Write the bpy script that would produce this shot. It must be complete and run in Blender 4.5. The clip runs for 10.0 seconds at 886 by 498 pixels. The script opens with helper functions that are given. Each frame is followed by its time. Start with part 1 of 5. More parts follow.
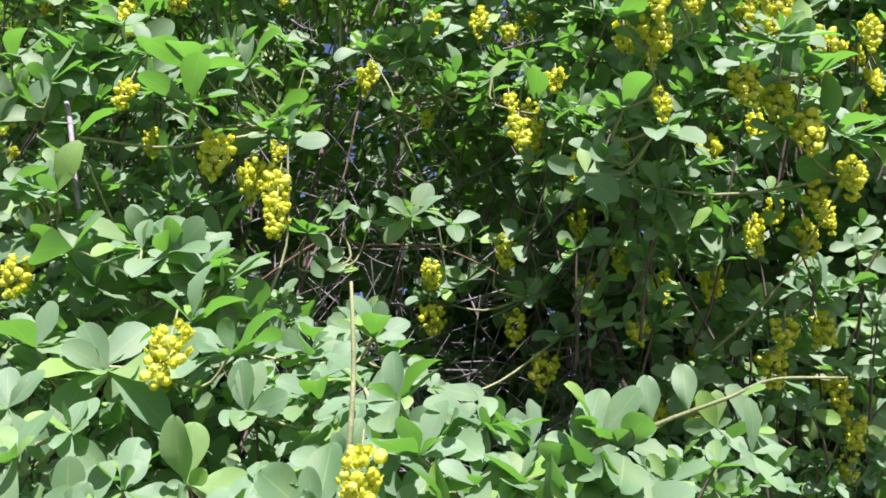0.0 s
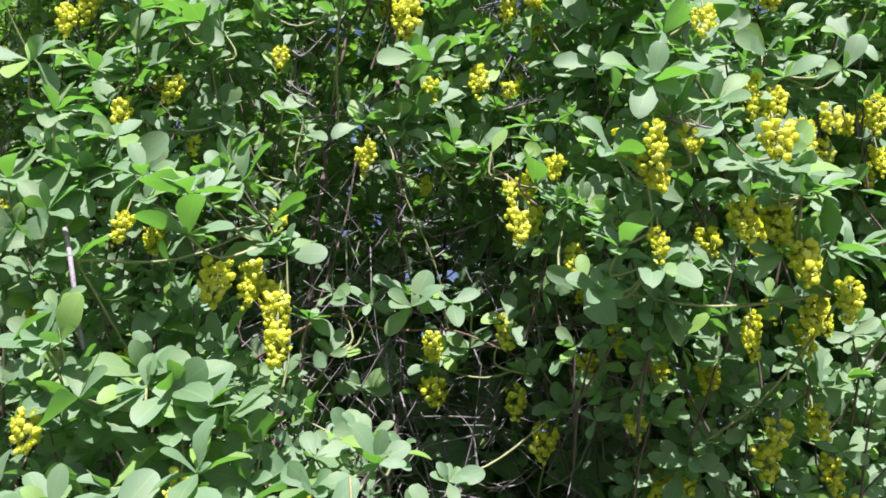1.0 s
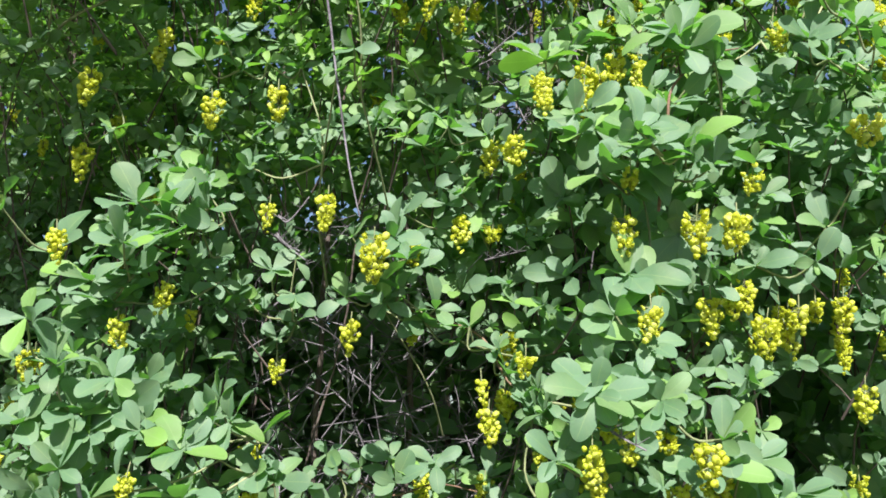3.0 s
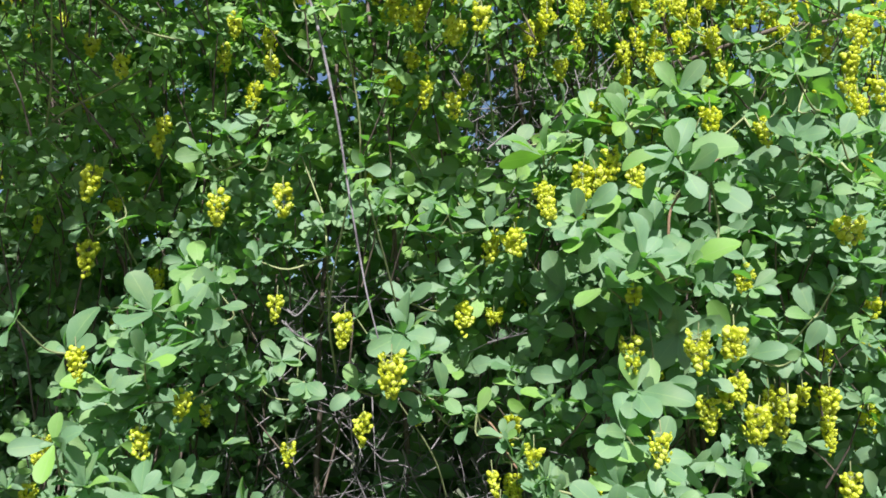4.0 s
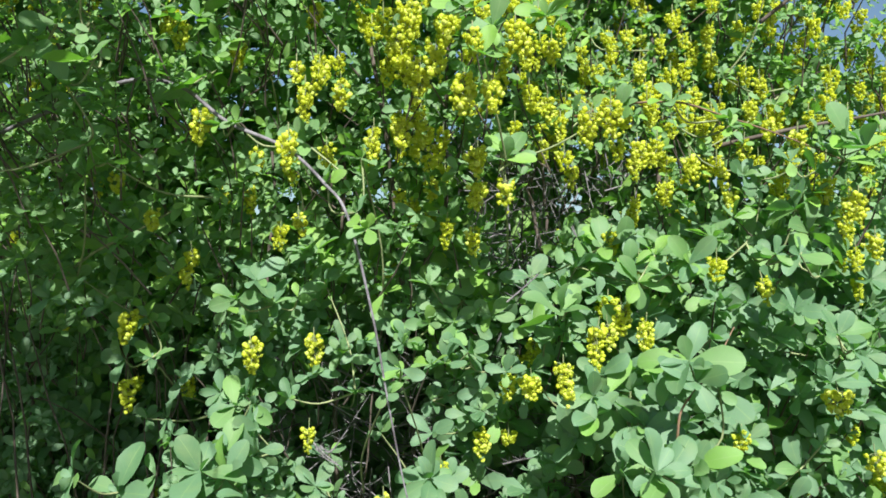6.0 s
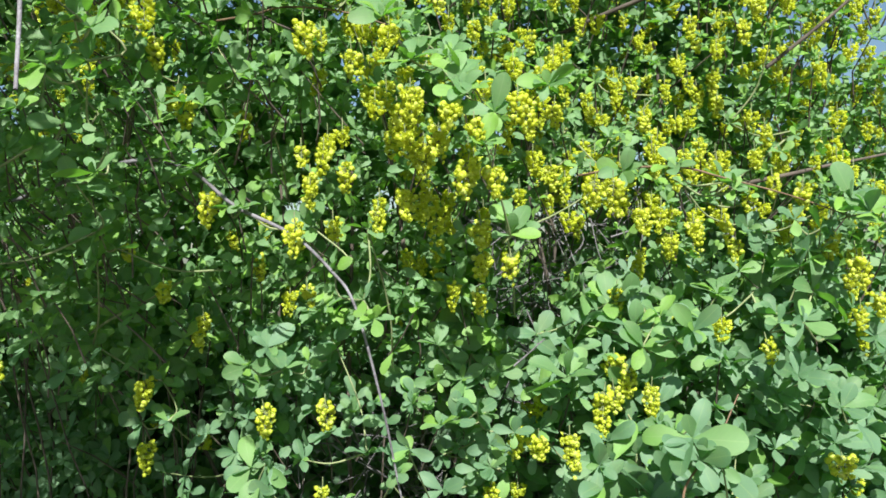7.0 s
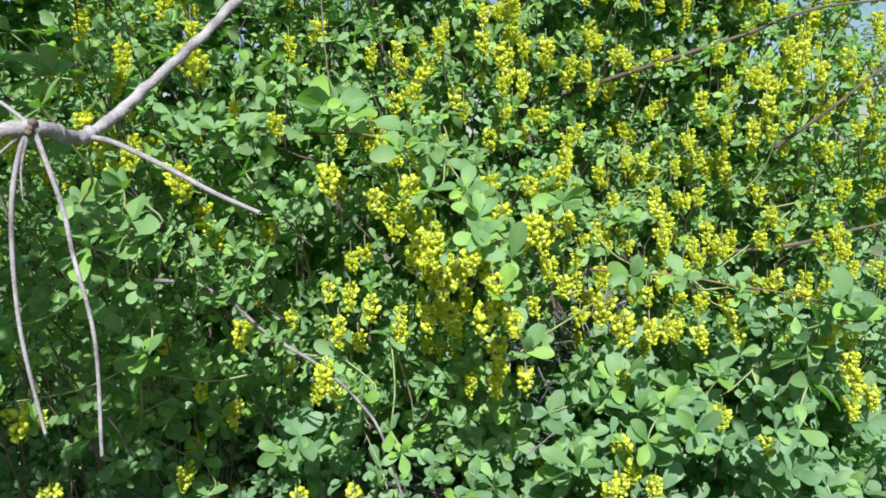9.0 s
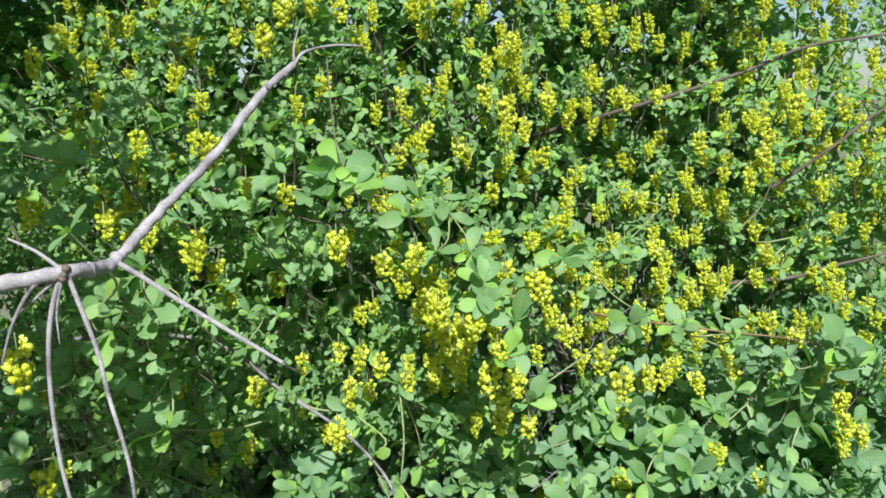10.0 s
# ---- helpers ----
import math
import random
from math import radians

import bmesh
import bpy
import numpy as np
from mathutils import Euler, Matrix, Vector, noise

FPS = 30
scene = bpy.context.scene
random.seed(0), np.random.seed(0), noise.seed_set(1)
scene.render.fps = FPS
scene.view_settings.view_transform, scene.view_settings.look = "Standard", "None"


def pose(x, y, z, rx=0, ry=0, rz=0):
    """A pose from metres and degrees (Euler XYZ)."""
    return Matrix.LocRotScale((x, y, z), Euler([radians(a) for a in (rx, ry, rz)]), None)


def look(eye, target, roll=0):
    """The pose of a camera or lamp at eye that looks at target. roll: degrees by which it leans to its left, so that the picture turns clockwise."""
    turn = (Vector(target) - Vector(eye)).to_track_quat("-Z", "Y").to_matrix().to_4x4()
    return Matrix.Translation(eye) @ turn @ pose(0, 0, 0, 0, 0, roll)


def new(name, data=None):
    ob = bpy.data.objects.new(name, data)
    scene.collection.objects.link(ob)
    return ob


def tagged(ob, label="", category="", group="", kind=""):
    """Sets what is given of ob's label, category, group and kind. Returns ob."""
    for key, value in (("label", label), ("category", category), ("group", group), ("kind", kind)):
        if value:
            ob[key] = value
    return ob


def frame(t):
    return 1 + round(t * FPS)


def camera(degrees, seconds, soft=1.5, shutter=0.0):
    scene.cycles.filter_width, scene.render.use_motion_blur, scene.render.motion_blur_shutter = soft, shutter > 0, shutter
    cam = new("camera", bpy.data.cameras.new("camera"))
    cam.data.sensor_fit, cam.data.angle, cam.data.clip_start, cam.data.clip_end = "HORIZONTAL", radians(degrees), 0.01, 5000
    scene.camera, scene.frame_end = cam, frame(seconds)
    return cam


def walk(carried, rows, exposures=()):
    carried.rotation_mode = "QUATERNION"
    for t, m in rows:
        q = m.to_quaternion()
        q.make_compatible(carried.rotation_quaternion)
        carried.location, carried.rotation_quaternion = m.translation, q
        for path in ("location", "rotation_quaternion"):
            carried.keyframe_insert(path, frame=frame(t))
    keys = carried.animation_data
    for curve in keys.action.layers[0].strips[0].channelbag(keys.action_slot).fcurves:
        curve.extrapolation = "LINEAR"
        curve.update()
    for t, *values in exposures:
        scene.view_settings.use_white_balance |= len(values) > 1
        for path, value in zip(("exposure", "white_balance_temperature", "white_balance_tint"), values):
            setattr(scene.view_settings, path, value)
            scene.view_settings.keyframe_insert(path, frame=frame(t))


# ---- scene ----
cam = camera(58.8, 10.0, soft=1.7)
PATH = [
    (0, (0.1372, 0.0715, 0.5464), (-0.1124, 1.7587, 1.5909), 2.53),
    (0.5, (0.1407, 0.0275, 0.6161), (-0.1173, 1.7645, 1.5733), 1.88),
    (1, (0.1505, -0.0074, 0.6816), (-0.1249, 1.7681, 1.5600), 2.02),
    (1.5, (0.1564, -0.0429, 0.7441), (-0.1294, 1.7643, 1.5517), 2.11),
    (2, (0.1626, -0.0847, 0.8266), (-0.1298, 1.7651, 1.5284), 2.03),
    (2.5, (0.1795, -0.1239, 0.9144), (-0.1319, 1.7605, 1.5078), 2.23),
    (3, (0.2345, -0.1569, 1.0052), (-0.1646, 1.7424, 1.4885), 1.95),
    (3.2, (0.2775, -0.1615, 1.0290), (-0.2027, 1.7213, 1.5028), 1.96),
    (4.3, (0.1707, -0.2505, 1.1761), (-0.0925, 1.6982, 1.5416), -0.64),
    (4.5, (0.1651, -0.2615, 1.2055), (-0.0939, 1.6928, 1.5427), -0.61),
    (5, (0.1542, -0.2875, 1.2831), (-0.0950, 1.6797, 1.5439), -0.59),
    (5.5, (0.1513, -0.3128, 1.3821), (-0.0930, 1.6669, 1.5282), -0.35),
    (6, (0.1589, -0.3283, 1.4505), (-0.0979, 1.6530, 1.5417), -0.45),
    (6.2, (0.1702, -0.3306, 1.4724), (-0.1062, 1.6486, 1.5522), -0.61),
    (7.3, (0.1704, -0.3517, 1.6141), (-0.1211, 1.6267, 1.5844), -1.66),
    (7.5, (0.1735, -0.3602, 1.6469), (-0.1265, 1.6160, 1.5809), -1.67),
    (8, (0.1778, -0.3702, 1.7132), (-0.1352, 1.6010, 1.5847), -1.78),
    (8.5, (0.1754, -0.3763, 1.7743), (-0.1388, 1.5901, 1.5881), -1.87),
    (9, (0.1668, -0.3815, 1.8230), (-0.1409, 1.5820, 1.5995), -2.05),
    (9.5, (0.1638, -0.3881, 1.8686), (-0.1425, 1.5725, 1.6185), -2.44),
    (10, (0.1677, -0.3983, 1.9412), (-0.1425, 1.5522, 1.6264), -2.65),
]
walk(cam, [(t, look(eye, target, roll)) for t, eye, target, roll in PATH], exposures=[(0.0, 1.58, 6300, 27), (2.0, 1.48, 6300, 21), (3.0, 1.38, 6300, 14), (4.5, 1.27, 6300, 6), (7.5, 1.19, 6300, 1), (10.0, 1.10, 6300, 2)])

# ---- world, sun ----
SUN_ELEVATION, SUN_AZIMUTH = 43.0, 12.0  # azimuth: degrees to the right of straight behind the first view
world = bpy.data.worlds.new("sky")
scene.world = world
world.use_nodes = True
wn, wl = world.node_tree.nodes, world.node_tree.links
sky = wn.new("ShaderNodeTexSky")
sky.sky_type, sky.sun_disc = "NISHITA", False
to_sun = Vector((math.sin(radians(SUN_AZIMUTH)) * math.cos(radians(SUN_ELEVATION)),
                 -math.cos(radians(SUN_AZIMUTH)) * math.cos(radians(SUN_ELEVATION)), math.sin(radians(SUN_ELEVATION))))
sky.sun_elevation, sky.sun_rotation = radians(SUN_ELEVATION), math.atan2(to_sun.x, to_sun.y)
wl.new(sky.outputs[0], wn["Background"].inputs[0])
wn["Background"].inputs[1].default_value = 0.05
sun = new("sun", bpy.data.lights.new("sun", "SUN"))
sun.data.energy, sun.data.angle, sun.data.color = 4.7, radians(0.53), (1.0, 0.96, 0.89)
sun.matrix_world = look(to_sun * 30, (0, 0, 0))


# ---- materials ----
def material(name):
    m = bpy.data.materials.new(name)
    m.use_nodes = True
    return m, m.node_tree.nodes, m.node_tree.links, m.node_tree.nodes["Principled BSDF"]


def node(nodes, kind, **values):
    n = nodes.new(kind)
    for key, value in values.items():
        n.inputs[key].default_value = value
    return n


def math_node(nodes, links, op, a, b):
    n = nodes.new("ShaderNodeMath")
    n.operation = op
    for i, v in enumerate((a, b)):
        if isinstance(v, (int, float)):
            n.inputs[i].default_value = v
        else:
            links.new(v, n.inputs[i])
    return n.outputs[0]


def ramp(nodes, links, source, stops):
    n = nodes.new("ShaderNodeValToRGB")
    while len(n.color_ramp.elements) < len(stops):
        n.color_ramp.elements.new(0.5)
    for e, (at, colour) in zip(n.color_ramp.elements, stops):
        e.position, e.color = at, (*colour, 1)
    links.new(source, n.inputs[0])
    return n.outputs[0]


def chance(nodes, links):
    """A random number per piece: per object and per loose island."""
    a, b = nodes.new("ShaderNodeObjectInfo"), nodes.new("ShaderNodeNewGeometry")
    return math_node(nodes, links, "FRACT", math_node(nodes, links, "ADD", a.outputs["Random"], b.outputs["Random Per Island"]), 0)


def mixed(nodes, links, factor, a, b, blend="MIX"):
    n = nodes.new("ShaderNodeMix")
    n.data_type, n.blend_type = "RGBA", blend
    for socket, v in ((n.inputs[0], factor), (n.inputs[6], a), (n.inputs[7], b)):
        if isinstance(v, tuple):
            socket.default_value = (*v, 1)
        elif isinstance(v, (int, float)):
            socket.default_value = v
        else:
            links.new(v, socket)
    return n.outputs[2]


def leaf_material(name, stops, through_colour, share):
    m, n, l, p = material(name)
    rnd = chance(n, l)
    base = ramp(n, l, rnd, stops)
    uv = n.new("ShaderNodeUVMap")
    xyz = n.new("ShaderNodeSeparateXYZ")
    l.new(uv.outputs[0], xyz.inputs[0])
    across = math_node(n, l, "ABSOLUTE", math_node(n, l, "SUBTRACT", xyz.outputs[0], 0.5), 0)
    rib = math_node(n, l, "LESS_THAN", across, 0.018)
    slant = math_node(n, l, "SUBTRACT", xyz.outputs[1], math_node(n, l, "MULTIPLY", across, 0.55))
    vein = math_node(n, l, "LESS_THAN", math_node(n, l, "FRACT", math_node(n, l, "MULTIPLY", slant, 8.0), 0), 0.09)
    marks = math_node(n, l, "MAXIMUM", math_node(n, l, "MULTIPLY", rib, 0.5), math_node(n, l, "MULTIPLY", vein, 0.14))
    geo = n.new("ShaderNodeNewGeometry")
    spots = node(n, "ShaderNodeTexNoise", Scale=160.0, Detail=3.0)
    l.new(geo.outputs["Position"], spots.inputs["Vector"])
    base = mixed(n, l, math_node(n, l, "MULTIPLY", spots.outputs[0], 0.35), base, (0.14, 0.235, 0.115))
    patch = node(n, "ShaderNodeTexNoise", Scale=38.0, Detail=2.0)
    l.new(geo.outputs["Position"], patch.inputs["Vector"])
    base = mixed(n, l, ramp(n, l, patch.outputs[0], [(0.48, (0, 0, 0)), (0.70, (0.45, 0.45, 0.45))]), base, (0.19, 0.265, 0.115))
    base = mixed(n, l, marks, base, (0.26, 0.38, 0.15))
    l.new(base, p.inputs["Base Color"])
    p.inputs["Roughness"].default_value = 0.62
    p.inputs["Specular IOR Level"].default_value = 0.62
    bump = node(n, "ShaderNodeBump", Strength=0.25, Distance=0.0006)
    l.new(math_node(n, l, "ADD", spots.outputs[0], math_node(n, l, "MULTIPLY", marks, -1.5)), bump.inputs["Height"])
    l.new(bump.outputs[0], p.inputs["Normal"])
    glow = n.new("ShaderNodeBsdfTranslucent")
    glow.inputs[0].default_value = (*through_colour, 1)
    mix = n.new("ShaderNodeMixShader")
    mix.inputs[0].default_value = share
    l.new(p.outputs[0], mix.inputs[1])
    l.new(glow.outputs[0], mix.inputs[2])
    l.new(mix.outputs[0], n["Material Output"].inputs[0])
    return m


LEAF = leaf_material("barberry_leaf", [(0.0, (0.085, 0.175, 0.085)), (0.35, (0.122, 0.225, 0.13)), (0.72, (0.158, 0.265, 0.165)), (0.86, (0.148, 0.265, 0.10)), (1.0, (0.20, 0.38, 0.055))], (0.14, 0.40, 0.04), 0.38)
YOUNG_LEAF = leaf_material("young_barberry_leaf", [(0.0, (0.098, 0.20, 0.062)), (0.35, (0.152, 0.275, 0.118)), (0.62, (0.195, 0.33, 0.15)), (0.78, (0.20, 0.36, 0.065)), (1.0, (0.255, 0.45, 0.05))], (0.18, 0.43, 0.035), 0.42)
TREE_LEAF = leaf_material("far_leaf", [(0.0, (0.05, 0.10, 0.03)), (0.6, (0.09, 0.17, 0.05)), (1.0, (0.13, 0.22, 0.06))], (0.12, 0.24, 0.03), 0.3)
GRASS = leaf_material("grass_blade", [(0.0, (0.06, 0.12, 0.03)), (0.6, (0.11, 0.19, 0.05)), (1.0, (0.26, 0.25, 0.12))], (0.15, 0.26, 0.04), 0.3)


def petal_material():
    m, n, l, p = material("barberry_petal")
    rnd = chance(n, l)
    base = ramp(n, l, rnd, [(0.0, (0.50, 0.55, 0.04)), (0.28, (0.62, 0.68, 0.06)), (0.65, (0.70, 0.78, 0.10)), (1.0, (0.77, 0.84, 0.24))])
    geo = n.new("ShaderNodeNewGeometry")
    spots = node(n, "ShaderNodeTexNoise", Scale=420.0, Detail=2.0)
    l.new(geo.outputs["Position"], spots.inputs["Vector"])
    base = mixed(n, l, math_node(n, l, "MULTIPLY", spots.outputs[0], 0.3), base, (0.64, 0.69, 0.07))
    l.new(base, p.inputs["Base Color"])
    p.inputs["Roughness"].default_value = 0.5
    glow = n.new("ShaderNodeBsdfTranslucent")
    glow.inputs[0].default_value = (0.70, 0.71, 0.04, 1)
    mix = n.new("ShaderNodeMixShader")
    mix.inputs[0].default_value = 0.55
    l.new(p.outputs[0], mix.inputs[1])
    l.new(glow.outputs[0], mix.inputs[2])
    l.new(mix.outputs[0], n["Material Output"].inputs[0])
    return m


def bark_material(name, dark, light, scale):
    m, n, l, p = material(name)
    geo = n.new("ShaderNodeNewGeometry")
    big = node(n, "ShaderNodeTexNoise", Scale=scale, Detail=4.0)
    fine = node(n, "ShaderNodeTexNoise", Scale=scale * 9, Detail=3.0)
    l.new(geo.outputs["Position"], big.inputs["Vector"])
    l.new(geo.outputs["Position"], fine.inputs["Vector"])
    both = math_node(n, l, "ADD", math_node(n, l, "MULTIPLY", big.outputs[0], 0.6), math_node(n, l, "MULTIPLY", fine.outputs[0], 0.4))
    base = ramp(n, l, math_node(n, l, "ADD", both, math_node(n, l, "MULTIPLY", chance(n, l), 0.16)), [(0.38, dark), (0.72, light)])
    l.new(base, p.inputs["Base Color"])
    p.inputs["Roughness"].default_value = 0.8
    bump = node(n, "ShaderNodeBump", Strength=0.5, Distance=0.001)
    l.new(fine.outputs[0], bump.inputs["Height"])
    l.new(bump.outputs[0], p.inputs["Normal"])
    return m


PETAL = petal_material()
BARK = bark_material("grey_bark", (0.06, 0.05, 0.058), (0.28, 0.258, 0.295), 60)
CANE = bark_material("brown_cane", (0.04, 0.03, 0.026), (0.125, 0.095, 0.08), 50)
SHOOT = bark_material("green_shoot", (0.10, 0.13, 0.05), (0.27, 0.29, 0.15), 70)
DEAD = bark_material("dead_twig", (0.05, 0.043, 0.048), (0.22, 0.20, 0.22), 40)
TRUNK = bark_material("tree_bark", (0.05, 0.04, 0.035), (0.16, 0.13, 0.11), 6)


def ground_material():
    m, n, l, p = material("bare_ground")
    geo = n.new("ShaderNodeNewGeometry")
    big = node(n, "ShaderNodeTexNoise", Scale=0.35, Detail=5.0)
    fine = node(n, "ShaderNodeTexNoise", Scale=30.0, Detail=6.0)
    for t in (big, fine):
        l.new(geo.outputs["Position"], t.inputs["Vector"])
    soil = ramp(n, l, fine.outputs[0], [(0.3, (0.07, 0.06, 0.045)), (0.7, (0.20, 0.18, 0.15))])
    turf = ramp(n, l, fine.outputs[0], [(0.3, (0.04, 0.07, 0.02)), (0.7, (0.11, 0.14, 0.05))])
    base = mixed(n, l, ramp(n, l, big.outputs[0], [(0.36, (0, 0, 0)), (0.62, (1, 1, 1))]), soil, turf)
    l.new(base, p.inputs["Base Color"])
    p.inputs["Roughness"].default_value = 0.92
    bump = node(n, "ShaderNodeBump", Strength=0.6, Distance=0.02)
    l.new(fine.outputs[0], bump.inputs["Height"])
    l.new(bump.outputs[0], p.inputs["Normal"])
    return m


GROUND = ground_material()


# ---- mesh helpers ----
rng = np.random.default_rng(7)


def unit(v):
    v = np.asarray(v, float)
    return v / max(np.linalg.norm(v), 1e-9)


def make_mesh(name, verts, faces, mats, uvs=None, face_mats=None, smooth=True):
    """verts (n, 3); faces: an array (m, 3) or (m, 4); uvs per vertex."""
    me = bpy.data.meshes.new(name)
    verts, faces = np.asarray(verts, np.float32), np.asarray(faces, np.int32)
    me.vertices.add(len(verts))
    me.vertices.foreach_set("co", verts.ravel())
    k = faces.shape[1]
    me.loops.add(faces.size)
    me.loops.foreach_set("vertex_index", faces.ravel())
    me.polygons.add(len(faces))
    me.polygons.foreach_set("loop_start", np.arange(0, faces.size, k, dtype=np.int32))
    if uvs is not None:
        layer = me.uv_layers.new(name="UVMap")
        layer.data.foreach_set("uv", np.asarray(uvs, np.float32)[faces.ravel()].ravel())
    for mat in mats:
        me.materials.append(mat)
    if face_mats is not None:
        me.polygons.foreach_set("material_index", np.asarray(face_mats, np.int32))
    me.polygons.foreach_set("use_smooth", np.full(len(faces), smooth))
    me.update(calc_edges=True)
    return me


def child(name, me, parent, matrix=None, label="", kind=""):
    ob = new(name, me)
    ob.parent = parent
    if matrix is not None:
        ob.matrix_basis = matrix
    return tagged(ob, label=label, kind=kind)


class Pile:
    """Collects alike pieces into one mesh."""

    def __init__(self):
        self.v, self.f, self.u, self.m, self.count = [], [], [], [], 0

    def add(self, v, f, u=None, mat=0):
        self.v.append(v)
        self.f.append(np.asarray(f) + self.count)
        self.u.append(u if u is not None else np.zeros((len(v), 2)))
        self.m.append(np.full(len(f), mat))
        self.count += len(v)

    def mesh(self, name, mats):
        return make_mesh(name, np.concatenate(self.v), np.concatenate(self.f), mats, np.concatenate(self.u), np.concatenate(self.m))


def smooth_line(points, steps=6):
    """A Catmull-Rom curve through the points."""
    p = np.asarray(points, float)
    p = np.vstack([2 * p[0] - p[1], p, 2 * p[-1] - p[-2]])
    out = []
    for i in range(1, len(p) - 2):
        for s in np.arange(steps) / steps:
            a, b, c, d = p[i - 1], p[i], p[i + 1], p[i + 2]
            out.append(0.5 * (2 * b + (c - a) * s + (2 * a - 5 * b + 4 * c - d) * s ** 2 + (3 * b - a - 3 * c + d) * s ** 3))
    out.append(p[-2])
    return np.array(out)


def tube(line, r0, r1, sides=6, knots=0.0):
    """A tapered tube of quads along a line, closed to a point at the end."""
    line = np.asarray(line, float)
    n = len(line)
    tang = np.gradient(line, axis=0)
    ref = np.array((0.31, 0.52, 0.8))
    verts = []
    for i in range(n):
        t = unit(tang[i])
        a = unit(np.cross(t, ref))
        b = np.cross(t, a)
        r = r0 + (r1 - r0) * i / (n - 1)
        r *= 1 + knots * (rng.random() - 0.4) * (1 if rng.random() < 0.5 else 0.2)
        ang = np.arange(sides) * 2 * np.pi / sides
        verts.append(line[i] + r * (np.cos(ang)[:, None] * a + np.sin(ang)[:, None] * b))
    faces = []
    for i in range(n - 1):
        for j in range(sides):
            k = (j + 1) % sides
            faces.append((i * sides + j, i * sides + k, (i + 1) * sides + k, (i + 1) * sides + j))
    return np.vstack(verts), np.array(faces)


def leaf_shape(rows, cols, length, width, curl, fold, wave, blunt=1.7):
    """An obovate leaf: base at the origin, tip along y, upper face along z."""
    t = np.asarray(rows, float)
    wide = 0.56 + 0.1 * (blunt - 1.5)
    rise = np.clip(t / wide, 0, 1)
    half = 0.5 * width * np.where(t < wide, rise ** 1.25 * (1.55 - 0.55 * rise), np.sqrt(np.clip(1 - (np.clip(t - wide, 0, 1) / (1 - wide)) ** 2.4, 0.012, 1))) + 0.012
    x = half[:, None] * np.asarray(cols)[None, :]
    y = np.repeat((t * length)[:, None], len(cols), 1)
    z = -curl * length * t[:, None] ** 2 + fold * np.abs(x) + wave * length * np.sin(7 * t[:, None] + 2.4 * np.asarray(cols)[None, :]) * np.abs(np.asarray(cols))[None, :]
    v = np.stack([x, y, z], 2).reshape(-1, 3)
    u = np.stack([np.repeat(0.5 + 0.5 * np.asarray(cols)[None, :], len(t), 0), np.repeat(t[:, None], len(cols), 1)], 2).reshape(-1, 2)
    c = len(cols)
    f = [(i * c + j, i * c + j + 1, (i + 1) * c + j + 1, (i + 1) * c + j) for i in range(len(t) - 1) for j in range(c - 1)]
    return v, np.array(f), u


FINE_ROWS, FINE_COLS = [0, 0.1, 0.22, 0.36, 0.5, 0.62, 0.75, 0.86, 0.94, 0.985, 1.0], [-1, -0.5, 0, 0.5, 1]
MID_ROWS, MID_COLS = [0, 0.2, 0.42, 0.62, 0.8, 0.92, 0.98, 1.0], [-1, 0, 1]
SMALL_ROWS, SMALL_COLS = [0, 0.32, 0.66, 0.92, 1.0], [-1, 0, 1]
PLAIN_ROWS, PLAIN_COLS = [0, 0.55, 1.0], [-1, 1]


def leaf_kinds(rows, cols, count, seed):
    r = np.random.default_rng(seed)
    return [leaf_shape(np.array(rows), np.array(cols), 1.0, r.uniform(0.42, 0.60), r.uniform(-0.05, 0.34), r.uniform(-0.1, 0.4), r.uniform(0.01, 0.06), r.uniform(1.5, 1.95)) for _ in range(count)]


FINE, MID, SMALL = leaf_kinds(FINE_ROWS, FINE_COLS, 8, 1), leaf_kinds(MID_ROWS, MID_COLS, 8, 2), leaf_kinds(SMALL_ROWS, SMALL_COLS, 8, 3)
PLAIN = leaf_kinds(PLAIN_ROWS, PLAIN_COLS, 8, 6)


def whorl(axis, count, size, spread=(18, 72), r=rng):
    """Bases, turns and sizes of the leaves of one tuft that opens along the axis."""
    axis = unit(axis)
    side = unit(np.cross(axis, (0.3, 0.2, 0.93)))
    other = np.cross(axis, side)
    start = r.uniform(0, 6.28)
    out = []
    for i in range(count):
        az = start + i * 2.4 + r.normal(0, 0.45)
        el = radians(spread[1] - (spread[1] - spread[0]) * (i / max(count - 1, 1)) + r.normal(0, 15))
        radial = np.cos(az) * side + np.sin(az) * other
        d = np.cos(el) * axis + np.sin(el) * radial
        n = unit(axis - np.dot(axis, d) * d + 0.32 * r.normal(size=3))
        n = unit(n - np.dot(n, d) * d)
        x = np.cross(d, n)
        s = size * r.uniform(0.52, 1.12) * (1 if i < count - 2 else r.uniform(0.45, 0.8))
        out.append((np.stack([x, d, n], 1), s))
    return out


def tuft_into(pile, kinds, place, axis, count, size, spread=(18, 72)):
    for turn, s in whorl(axis, count, size, spread):
        v, f, u = kinds[rng.integers(len(kinds))]
        pile.add((v * s) @ turn.T + place, f, u)


